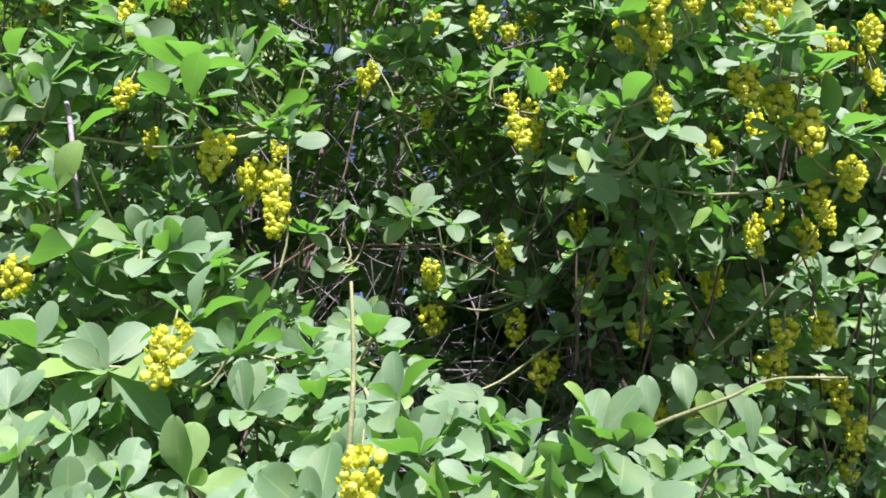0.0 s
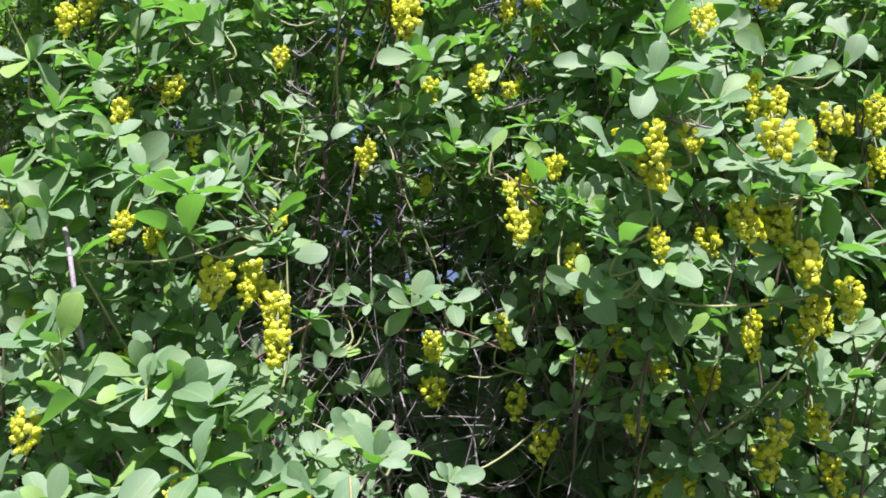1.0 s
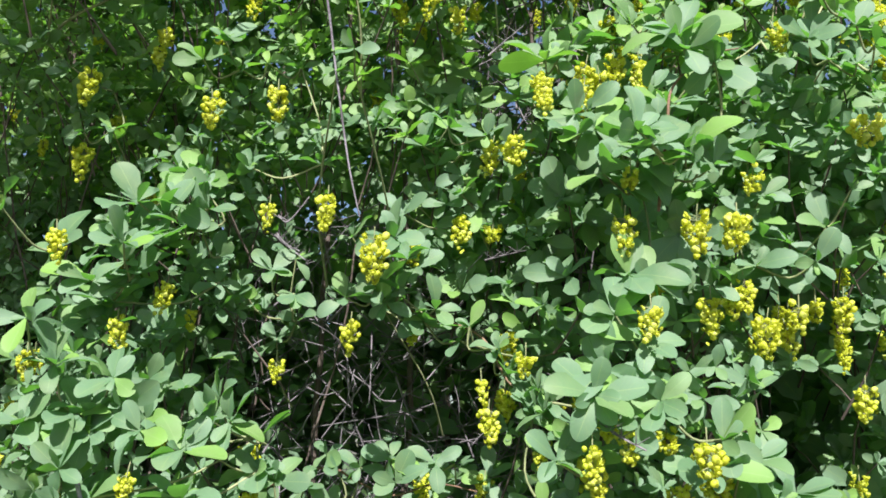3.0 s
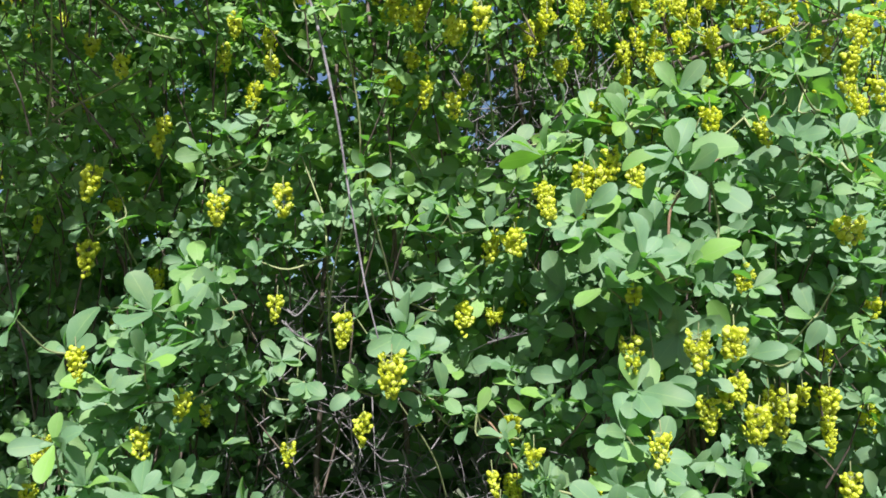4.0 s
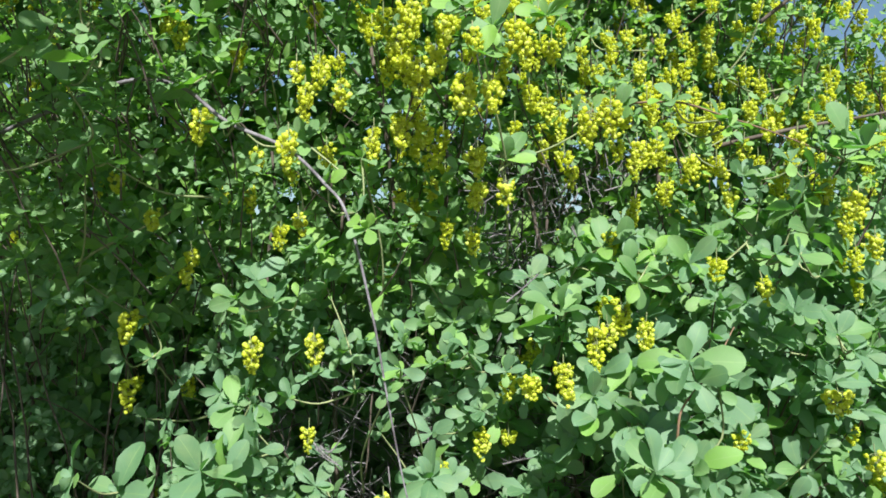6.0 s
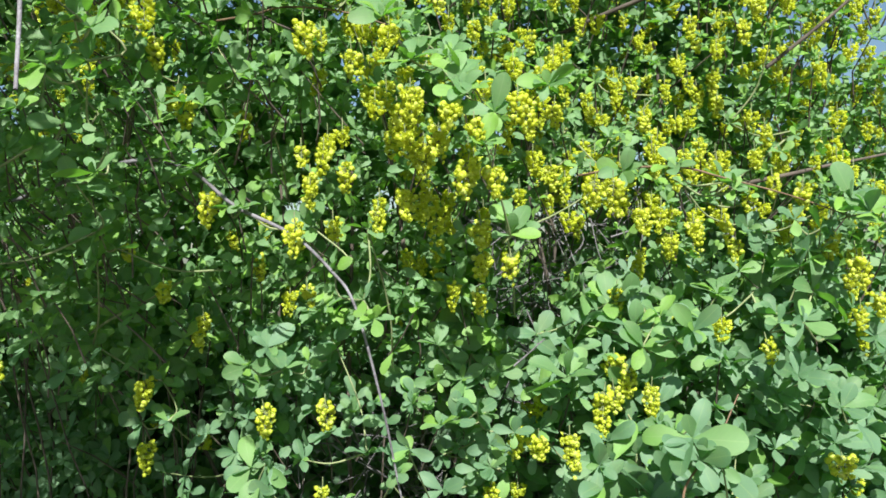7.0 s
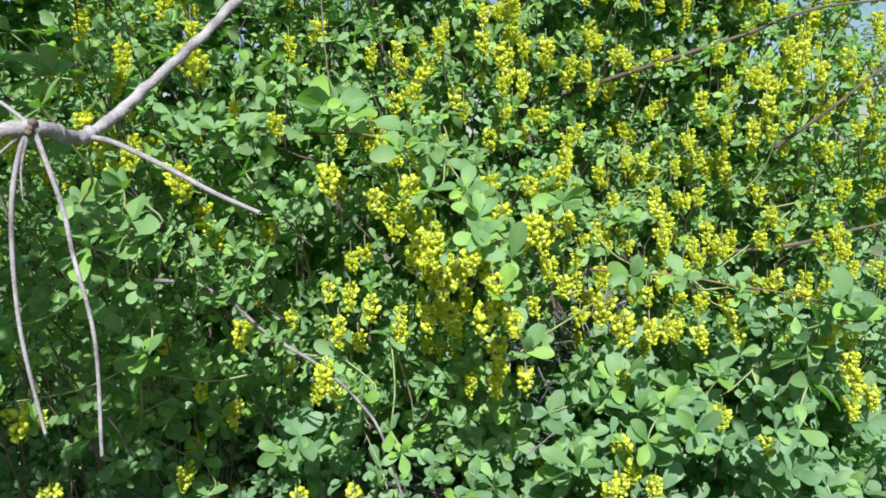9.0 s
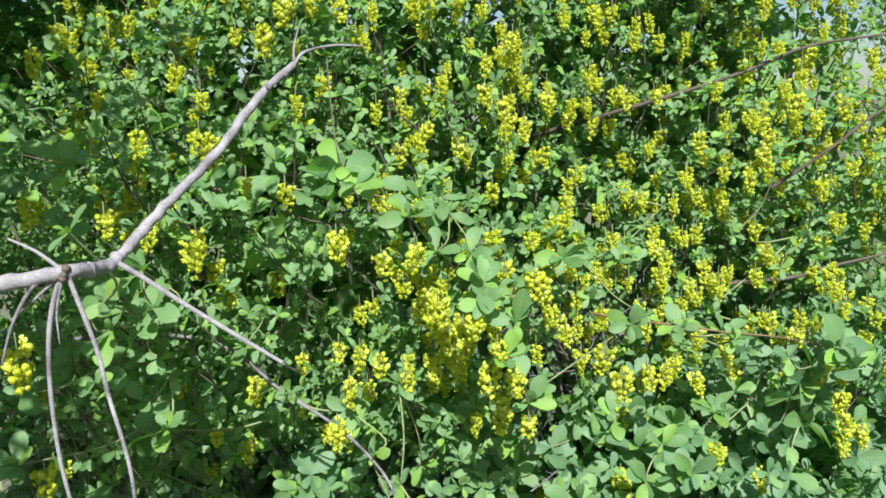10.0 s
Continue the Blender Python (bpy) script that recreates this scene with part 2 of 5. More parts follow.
# ---- ground and distance ----
def ground_sheet():
    n = 60
    s = np.linspace(-1, 1, n)
    s = np.sign(s) * np.abs(s) ** 3 * 900
    x, y = np.meshgrid(s, s)
    z = 0.02 * np.sin(x * 1.7) * np.cos(y * 1.3) - 0.02
    v = np.stack([x, y, z], 2).reshape(-1, 3)
    f = [(j * n + i, j * n + i + 1, (j + 1) * n + i + 1, (j + 1) * n + i) for j in range(n - 1) for i in range(n - 1)]
    ob = new("ground", make_mesh("ground", v, f, [GROUND]))
    tagged(ob, "dry grey-brown earth with patches of low turf", "ground", kind="structure")


ground_sheet()


def grass():
    pile = Pile()
    for _ in range(7000):
        a, d = rng.uniform(-0.9, 1.15), rng.uniform(0.9, 9.0)
        x, y = math.sin(a) * d + 0.2, math.cos(a) * d + 0.6
        if x < 0.75 and y < 2.4:
            continue
        h = rng.uniform(0.10, 0.38)
        lean = rng.normal(0, 0.35, 2)
        w = 0.004 + 0.002 * d / 3
        side = unit((rng.normal(), rng.normal(), 0)) * w
        base = np.array((x, y, -0.03))
        mid, top = base + (lean[0] * h * 0.4, lean[1] * h * 0.4, h * 0.6), base + (lean[0] * h, lean[1] * h, h)
        pile.add(np.array([base - side, base + side, mid + side * 0.8, mid - side * 0.8, top + side * 0.1, top - side * 0.1]), [(0, 1, 2, 3), (3, 2, 4, 5)],
                 np.array([(0.2, 0), (0.8, 0), (0.8, 0.5), (0.2, 0.5), (0.6, 1), (0.4, 1)]))
    tagged(new("grass", pile.mesh("grass", [GRASS])), "tall uncut green grass behind the shrub", "grass", kind="stuff")


grass()


def tree(x, y, height, seed):
    r = np.random.default_rng(seed)
    top = new("tree")
    top.location = (x, y, 0)
    wood = Pile()
    bend = r.normal(0, 0.25, (4, 2))
    line = smooth_line([(bend[i][0] * i / 3, bend[i][1] * i / 3, height * 0.8 * i / 3 - (0.1 if i == 0 else 0)) for i in range(4)])
    wood.add(*tube(line, height * 0.028, height * 0.006, 7))
    crown = Pile()
    for i in range(16):
        at = line[int(len(line) * r.uniform(0.3, 0.98))]
        a, out = r.uniform(0, 6.28), height * r.uniform(0.12, 0.3)
        tip = at + (math.cos(a) * out, math.sin(a) * out, out * r.uniform(0.2, 0.9))
        limb = smooth_line([at, (at + tip) / 2 + (0, 0, out * 0.12), tip])
        wood.add(*tube(limb, height * 0.009, height * 0.002, 5))
        for p in limb[3:]:
            for _ in range(16):
                q = p + r.normal(0, height * 0.045, 3)
                d = unit(r.normal(size=3))
                nn = unit(np.cross(d, r.normal(size=3)))
                v, f, u = PLAIN[r.integers(8)]
                crown.add((v * height * r.uniform(0.02, 0.035)) @ np.stack([np.cross(d, nn), d, nn], 1).T + q, f, u)
    child("trunk", wood.mesh("trunk", [TRUNK]), top)
    child("crown", crown.mesh("crown", [TREE_LEAF]), top)
    return tagged(top, "green broadleaf tree standing far behind the shrub", "tree", "trees in the distance")


for i, (tx, ty, th) in enumerate([(7.0, 16.0, 5.2), (10.5, 19.0, 6.5), (14.0, 17.0, 5.0), (4.0, 24.0, 6.0), (18.0, 26.0, 8.0), (-6.0, 22.0, 7.0), (-14.0, 20.0, 6.0), (0.0, 30.0, 7.0)]):
    tree(tx, ty, th, 40 + i)

def far_bush(x, y, wide, high, seed):
    r = np.random.default_rng(seed)
    top = new("bush")
    top.location = (x, y, 0)
    wood, crown = Pile(), Pile()
    for i in range(14):
        a, out = r.uniform(0, 6.28), wide * r.uniform(0.2, 0.9)
        tip = np.array((math.cos(a) * out, math.sin(a) * out, high * r.uniform(0.6, 0.95) * (1 - 0.35 * (out / wide) ** 2)))
        wood.add(*tube(smooth_line([(tip[0] * 0.1, tip[1] * 0.1, -0.05), tip * (0.5, 0.5, 0.6), tip], 5), 0.012, 0.003, 5))
    for i in range(2600):
        a, out = r.uniform(0, 6.28), wide * math.sqrt(r.uniform(0, 1))
        z = high * (1 - 0.45 * (out / wide) ** 2) * r.uniform(0.15, 1.0) ** 0.5 + r.normal(0, 0.05)
        d = unit(r.normal(size=3))
        nn = unit(np.cross(d, r.normal(size=3)))
        v, f, u = PLAIN[r.integers(8)]
        crown.add((v * r.uniform(0.04, 0.08)) @ np.stack([np.cross(d, nn), d, nn], 1).T + (math.cos(a) * out, math.sin(a) * out, max(z, 0.03)), f, u)
    child("stems", wood.mesh("stems", [TRUNK]), top)
    child("crown", crown.mesh("crown", [TREE_LEAF]), top)
    return tagged(top, "low green bush standing in grass behind the barberry", "bush", "bushes behind")


for i, (bx, by, bw, bh) in enumerate([(1.9, 3.2, 0.6, 1.25), (2.9, 4.6, 0.8, 1.5), (1.5, 5.6, 0.8, 1.4), (4.4, 7.0, 1.1, 1.7)]):
    far_bush(bx, by, bw, bh, 80 + i)

# ---- the shrub ----
# leaf tufts of the outer sprays, from the foot upward: place and length of leaf
NODES_TIER_1 = [
    (-0.093, 0.428, 0.622, 0.036), (-0.012, 0.437, 0.625, 0.036), (0.024, 0.446, 0.630, 0.036), (0.168, 0.455, 0.633, 0.036),
    (0.090, 0.455, 0.634, 0.036), (0.061, 0.455, 0.635, 0.036), (-0.074, 0.438, 0.642, 0.036), (0.134, 0.464, 0.644, 0.036),
    (-0.000, 0.447, 0.645, 0.036), (0.161, 0.454, 0.646, 0.036), (-0.046, 0.447, 0.648, 0.036), (0.100, 0.464, 0.653, 0.036),
    (0.123, 0.464, 0.656, 0.036), (-0.131, 0.428, 0.656, 0.036), (0.027, 0.465, 0.662, 0.036), (0.154, 0.453, 0.663, 0.036),
    (0.174, 0.453, 0.668, 0.036), (0.070, 0.464, 0.668, 0.036), (-0.123, 0.456, 0.679, 0.036), (0.082, 0.482, 0.688, 0.036),
    (-0.044, 0.503, 0.707, 0.042), (-0.158, 0.446, 0.689, 0.036), (0.101, 0.482, 0.691, 0.036), (0.049, 0.502, 0.713, 0.042),
]
NODES_TIER_2 = [
    (-0.131, 0.488, 0.728, 0.048), (-0.014, 0.550, 0.732, 0.042), (-0.111, 0.502, 0.734, 0.042), (0.017, 0.549, 0.739, 0.042),
    (-0.195, 0.511, 0.742, 0.036), (-0.060, 0.501, 0.744, 0.042), (-0.157, 0.519, 0.745, 0.042), (-0.189, 0.492, 0.747, 0.042),
    (-0.175, 0.539, 0.769, 0.042), (-0.223, 0.525, 0.771, 0.042), (-0.035, 0.576, 0.777, 0.042), (-0.101, 0.519, 0.777, 0.042),
    (-0.088, 0.580, 0.782, 0.042), (0.009, 0.595, 0.799, 0.042), (-0.086, 0.594, 0.815, 0.042), (0.043, 0.768, 0.815, 0.034),
    (-0.138, 0.554, 0.820, 0.042), (-0.204, 0.620, 0.821, 0.034), (-0.198, 0.547, 0.822, 0.042), (-0.097, 0.547, 0.823, 0.042),
    (0.001, 0.697, 0.826, 0.035), (-0.191, 0.499, 0.826, 0.042), (-0.115, 0.543, 0.831, 0.042), (-0.225, 0.500, 0.833, 0.028),
]
NODES_TIER_3 = [
    (-0.153, 0.550, 0.835, 0.044), (-0.157, 0.528, 0.842, 0.042), (-0.139, 0.536, 0.842, 0.042), (-0.049, 0.717, 0.848, 0.034),
    (-0.230, 0.545, 0.853, 0.042), (0.437, 0.834, 0.857, 0.034), (-0.169, 0.543, 0.858, 0.042), (-0.146, 0.702, 0.860, 0.034),
    (-0.201, 0.477, 0.860, 0.042), (0.244, 0.706, 0.863, 0.034), (-0.099, 0.698, 0.865, 0.034), (-0.222, 0.484, 0.865, 0.035),
    (0.333, 0.730, 0.881, 0.034), (-0.217, 0.485, 0.889, 0.038), (0.155, 0.809, 0.898, 0.034), (0.384, 0.738, 0.898, 0.033),
    (0.396, 0.736, 0.901, 0.039), (0.324, 0.788, 0.907, 0.036), (0.303, 0.769, 0.908, 0.034), (0.272, 0.761, 0.910, 0.035),
    (0.186, 0.533, 0.913, 0.027), (0.287, 0.768, 0.915, 0.036), (-0.193, 0.705, 0.917, 0.034), (-0.132, 0.755, 0.919, 0.034),
]
NODES_TIER_4 = [
    (-0.060, 0.793, 0.920, 0.034), (0.118, 0.775, 0.925, 0.034), (-0.074, 0.711, 0.927, 0.034), (0.226, 0.533, 0.936, 0.042),
    (-0.211, 0.697, 0.939, 0.037), (0.384, 0.609, 0.939, 0.042), (0.200, 0.511, 0.939, 0.040), (0.365, 1.033, 0.941, 0.034),
    (-0.195, 0.605, 0.941, 0.042), (-0.233, 0.586, 0.941, 0.042), (0.019, 0.811, 0.945, 0.030), (-0.235, 0.517, 0.946, 0.042),
    (0.130, 0.811, 0.950, 0.029), (0.176, 0.603, 0.950, 0.042), (-0.129, 0.492, 0.952, 0.042), (-0.261, 0.474, 0.954, 0.042),
    (0.299, 0.754, 0.957, 0.048), (0.329, 0.568, 0.957, 0.042), (0.324, 0.748, 0.959, 0.034), (0.024, 0.809, 0.959, 0.034),
    (-0.092, 0.693, 0.960, 0.034), (0.352, 0.567, 0.960, 0.040), (0.365, 0.576, 0.961, 0.042), (-0.260, 0.511, 0.962, 0.042),
]
NODES_TIER_5 = [
    (0.290, 0.741, 0.964, 0.034), (0.014, 0.679, 0.964, 0.038), (0.381, 0.591, 0.966, 0.031), (0.055, 0.809, 0.966, 0.034),
    (-0.073, 0.560, 0.967, 0.031), (-0.288, 0.516, 0.968, 0.033), (0.106, 0.740, 0.972, 0.034), (-0.245, 0.482, 0.973, 0.042),
    (0.395, 0.597, 0.974, 0.042), (-0.088, 0.557, 0.976, 0.039), (-0.033, 0.702, 0.978, 0.031), (0.065, 0.749, 0.984, 0.034),
    (0.047, 0.724, 0.985, 0.031), (-0.289, 0.503, 0.988, 0.042), (0.001, 0.707, 0.989, 0.044), (-0.074, 0.706, 0.992, 0.032),
    (0.320, 0.508, 0.992, 0.042), (-0.138, 0.498, 0.993, 0.042), (0.344, 0.547, 0.995, 0.035), (0.196, 0.475, 0.996, 0.031),
    (0.220, 0.495, 0.997, 0.034), (0.357, 0.553, 1.002, 0.042), (-0.137, 0.514, 1.003, 0.031), (-0.233, 0.502, 1.003, 0.041),
]
NODES_TIER_6 = [
    (-0.102, 0.578, 1.005, 0.047), (-0.177, 0.493, 1.009, 0.042), (-0.300, 0.494, 1.013, 0.042), (0.326, 0.519, 1.016, 0.035),
    (-0.270, 0.513, 1.018, 0.042), (-0.107, 0.526, 1.019, 0.042), (-0.125, 0.524, 1.020, 0.039), (-0.209, 0.552, 1.021, 0.046),
    (-0.240, 0.511, 1.022, 0.047), (-0.250, 0.501, 1.023, 0.042), (0.318, 0.748, 1.025, 0.031), (0.242, 0.484, 1.027, 0.042),
    (-0.207, 0.511, 1.029, 0.045), (-0.121, 0.530, 1.041, 0.042), (0.278, 0.507, 1.042, 0.036), (0.164, 0.648, 1.042, 0.034),
    (0.276, 0.483, 1.044, 0.042), (0.226, 0.459, 1.047, 0.042), (-0.243, 0.539, 1.047, 0.047), (0.181, 0.645, 1.050, 0.038),
    (-0.217, 0.502, 1.056, 0.042), (0.167, 0.646, 1.062, 0.029), (-0.259, 0.474, 1.065, 0.036), (0.234, 0.481, 1.067, 0.039),
]
NODES_TIER_7 = [
    (0.256, 0.578, 1.067, 0.042), (0.121, 0.907, 1.075, 0.034), (0.135, 0.651, 1.079, 0.039), (0.267, 0.484, 1.092, 0.040),
    (-0.282, 0.456, 1.105, 0.041), (0.122, 0.661, 1.106, 0.034), (0.201, 0.684, 1.108, 0.034), (0.243, 0.486, 1.113, 0.047),
    (0.077, 0.692, 1.118, 0.034), (-0.167, 0.753, 1.126, 0.034), (0.091, 0.672, 1.131, 0.031), (0.033, 0.702, 1.141, 0.036),
    (-0.308, 0.578, 1.141, 0.037), (-0.291, 0.578, 1.143, 0.037), (-0.137, 0.742, 1.148, 0.036), (0.274, 0.516, 1.150, 0.053),
    (0.255, 0.506, 1.151, 0.049), (0.050, 0.684, 1.152, 0.036), (-0.277, 0.532, 1.156, 0.042), (-0.001, 0.660, 1.156, 0.038),
    (-0.043, 0.644, 1.158, 0.035), (-0.030, 0.749, 1.164, 0.034), (0.011, 0.668, 1.166, 0.039), (-0.114, 0.674, 1.168, 0.034),
]
NODES_TIER_8 = [
    (-0.240, 0.548, 1.168, 0.042), (-0.012, 0.650, 1.168, 0.038), (-0.231, 0.518, 1.172, 0.035), (-0.203, 0.661, 1.180, 0.030),
    (-0.211, 0.482, 1.181, 0.035), (-0.190, 0.690, 1.181, 0.034), (0.041, 0.588, 1.187, 0.042), (0.385, 0.652, 1.190, 0.034),
    (0.440, 0.646, 1.192, 0.034), (-0.138, 0.659, 1.193, 0.034), (-0.364, 0.581, 1.199, 0.056), (-0.251, 0.521, 1.201, 0.033),
    (0.009, 0.641, 1.208, 0.034), (-0.181, 0.535, 1.210, 0.040), (-0.213, 0.673, 1.213, 0.034), (0.094, 0.844, 1.216, 0.048),
    (0.018, 0.615, 1.217, 0.051), (-0.266, 0.538, 1.220, 0.024), (-0.138, 0.726, 1.222, 0.034), (-0.214, 0.551, 1.227, 0.054),
    (0.375, 0.684, 1.227, 0.034), (0.454, 0.652, 1.229, 0.034), (-0.385, 0.519, 1.232, 0.042), (-0.212, 0.623, 1.234, 0.034),
]
NODES_TIER_9 = [
    (-0.237, 0.534, 1.239, 0.056), (0.259, 0.541, 1.243, 0.042), (0.329, 0.505, 1.247, 0.038), (0.235, 0.524, 1.249, 0.055),
    (-0.226, 0.575, 1.249, 0.042), (-0.068, 0.729, 1.250, 0.034), (-0.192, 0.599, 1.250, 0.051), (0.287, 0.553, 1.256, 0.056),
    (0.276, 0.484, 1.257, 0.049), (0.321, 0.510, 1.257, 0.042), (0.012, 0.672, 1.260, 0.037), (0.474, 0.632, 1.262, 0.034),
    (0.395, 0.651, 1.263, 0.034), (0.267, 0.531, 1.263, 0.056), (0.308, 0.507, 1.264, 0.049), (0.265, 0.467, 1.265, 0.042),
    (-0.395, 0.708, 1.267, 0.034), (0.209, 0.738, 1.268, 0.042), (0.082, 0.738, 1.272, 0.034), (0.228, 0.748, 1.273, 0.042),
    (-0.207, 0.609, 1.278, 0.042), (0.074, 0.688, 1.288, 0.034), (0.265, 0.559, 1.291, 0.042), (0.006, 0.722, 1.294, 0.034),
]
NODES_TIER_10 = [
    (-0.229, 0.617, 1.301, 0.042), (-0.212, 0.626, 1.303, 0.043), (0.214, 0.564, 1.304, 0.056), (-0.164, 0.630, 1.309, 0.034),
    (0.073, 0.700, 1.314, 0.034), (-0.082, 0.646, 1.315, 0.032), (0.258, 0.627, 1.321, 0.056), (0.228, 0.593, 1.322, 0.056),
    (0.210, 0.562, 1.325, 0.042), (-0.005, 0.469, 1.339, 0.024), (0.334, 0.503, 1.341, 0.041), (0.140, 0.681, 1.341, 0.034),
    (0.109, 0.647, 1.342, 0.034), (0.252, 0.626, 1.344, 0.034), (0.221, 0.597, 1.345, 0.042), (0.027, 0.688, 1.349, 0.038),
    (0.002, 0.503, 1.350, 0.024), (0.065, 0.729, 1.351, 0.034), (0.309, 0.492, 1.351, 0.047), (0.568, 0.743, 1.356, 0.034),
    (-0.379, 0.619, 1.358, 0.042), (-0.342, 0.620, 1.360, 0.031), (0.009, 0.473, 1.363, 0.045), (0.060, 0.671, 1.364, 0.034),
]
NODES_TIER_11 = [
    (0.304, 0.503, 1.370, 0.053), (0.407, 0.775, 1.374, 0.034), (0.429, 0.734, 1.377, 0.034), (0.484, 0.559, 1.377, 0.042),
    (-0.022, 0.695, 1.378, 0.040), (0.342, 0.578, 1.388, 0.038), (0.158, 0.672, 1.389, 0.037), (0.230, 0.666, 1.390, 0.034),
    (0.310, 0.703, 1.392, 0.034), (0.467, 0.550, 1.394, 0.042), (0.490, 0.631, 1.395, 0.034), (0.142, 0.669, 1.398, 0.034),
    (0.038, 0.705, 1.401, 0.034), (0.087, 0.710, 1.409, 0.034), (-0.350, 0.624, 1.412, 0.035), (0.471, 0.655, 1.413, 0.044),
    (0.176, 0.621, 1.416, 0.052), (0.021, 0.718, 1.417, 0.034), (0.442, 0.614, 1.418, 0.042), (0.189, 0.636, 1.423, 0.034),
    (-0.181, 0.618, 1.427, 0.046), (0.046, 0.741, 1.430, 0.041), (-0.222, 0.602, 1.435, 0.042), (-0.151, 0.625, 1.437, 0.034),
]
NODES_TIER_12 = [
    (-0.023, 0.735, 1.439, 0.034), (0.182, 0.672, 1.442, 0.048), (-0.045, 0.715, 1.449, 0.034), (0.010, 0.673, 1.451, 0.034),
    (0.268, 0.622, 1.452, 0.048), (-0.130, 0.675, 1.454, 0.041), (0.326, 0.704, 1.456, 0.034), (0.480, 0.643, 1.457, 0.034),
    (-0.197, 0.603, 1.458, 0.054), (0.139, 0.708, 1.460, 0.040), (0.304, 0.618, 1.462, 0.045), (-0.428, 0.592, 1.465, 0.042),
    (0.264, 0.685, 1.471, 0.056), (0.360, 0.736, 1.472, 0.050), (0.200, 0.703, 1.473, 0.048), (0.324, 0.601, 1.473, 0.042),
    (-0.143, 0.701, 1.479, 0.034), (0.448, 0.724, 1.481, 0.034), (0.443, 0.591, 1.482, 0.042), (0.416, 0.587, 1.482, 0.042),
    (0.294, 0.665, 1.485, 0.034), (0.313, 0.706, 1.497, 0.047), (0.280, 0.718, 1.497, 0.048), (0.234, 0.721, 1.499, 0.049),
]
NODES_TIER_13 = [
    (-0.147, 0.702, 1.501, 0.040), (0.431, 0.778, 1.504, 0.051), (-0.014, 0.421, 1.507, 0.024), (0.378, 0.732, 1.509, 0.052),
    (0.488, 0.702, 1.513, 0.055), (-0.031, 0.444, 1.524, 0.026), (0.474, 0.705, 1.543, 0.056), (-0.063, 0.450, 1.557, 0.024),
    (0.484, 0.707, 1.563, 0.048), (-0.474, 0.377, 1.569, 0.042), (-0.006, 0.793, 1.571, 0.034), (-0.337, 0.459, 1.574, 0.042),
    (-0.308, 0.452, 1.585, 0.037), (0.497, 0.696, 1.589, 0.034), (0.450, 0.766, 1.589, 0.034), (0.117, 0.540, 1.590, 0.041),
    (0.422, 0.748, 1.594, 0.034), (0.126, 0.575, 1.596, 0.042), (-0.056, 0.575, 1.602, 0.042), (0.466, 0.693, 1.602, 0.034),
    (-0.093, 0.471, 1.603, 0.034), (0.535, 0.707, 1.604, 0.047), (-0.323, 0.442, 1.605, 0.042), (0.109, 0.582, 1.606, 0.042),
]
NODES_TIER_14 = [
    (0.533, 0.636, 1.607, 0.055), (0.520, 0.725, 1.621, 0.025), (0.524, 0.665, 1.624, 0.053), (-0.169, 0.469, 1.627, 0.024),
    (-0.189, 0.479, 1.629, 0.024), (0.251, 1.243, 1.633, 0.025), (0.378, 0.829, 1.636, 0.025), (0.429, 0.770, 1.639, 0.025),
    (0.384, 0.646, 1.640, 0.025), (0.148, 0.802, 1.640, 0.025), (0.372, 0.651, 1.649, 0.045), (-0.305, 0.374, 1.649, 0.042),
    (-0.201, 0.707, 1.649, 0.034), (-0.234, 0.296, 1.650, 0.039), (0.332, 0.711, 1.654, 0.025), (0.375, 0.836, 1.657, 0.025),
    (-0.438, 0.355, 1.665, 0.042), (0.274, 0.685, 1.665, 0.025), (0.251, 0.639, 1.666, 0.038), (0.311, 0.618, 1.668, 0.037),
    (-0.231, 0.494, 1.678, 0.046), (0.100, 0.442, 1.682, 0.031), (-0.261, 0.361, 1.683, 0.024), (-0.347, 0.374, 1.691, 0.042),
]
NODES_TIER_15 = [
    (0.167, 0.773, 1.692, 0.025), (-0.273, 0.488, 1.696, 0.042), (-0.278, 0.373, 1.700, 0.024), (0.487, 0.821, 1.703, 0.025),
    (-0.291, 0.271, 1.707, 0.024), (-0.315, 0.374, 1.712, 0.042), (0.109, 0.463, 1.715, 0.038), (-0.299, 0.406, 1.725, 0.024),
    (0.196, 0.783, 1.727, 0.025), (0.100, 0.567, 1.733, 0.042), (0.156, 0.736, 1.736, 0.025), (0.258, 0.847, 1.740, 0.025),
    (0.525, 0.883, 1.741, 0.025), (0.076, 0.457, 1.741, 0.042), (0.128, 0.612, 1.747, 0.025), (0.086, 0.495, 1.748, 0.040),
    (-0.273, 0.347, 1.749, 0.039), (0.423, 0.850, 1.751, 0.025), (-0.287, 0.304, 1.752, 0.042), (0.071, 0.472, 1.758, 0.042),
    (0.189, 0.768, 1.760, 0.025), (-0.323, 0.324, 1.762, 0.042), (-0.270, 0.344, 1.763, 0.042), (0.164, 0.586, 1.767, 0.043),
]
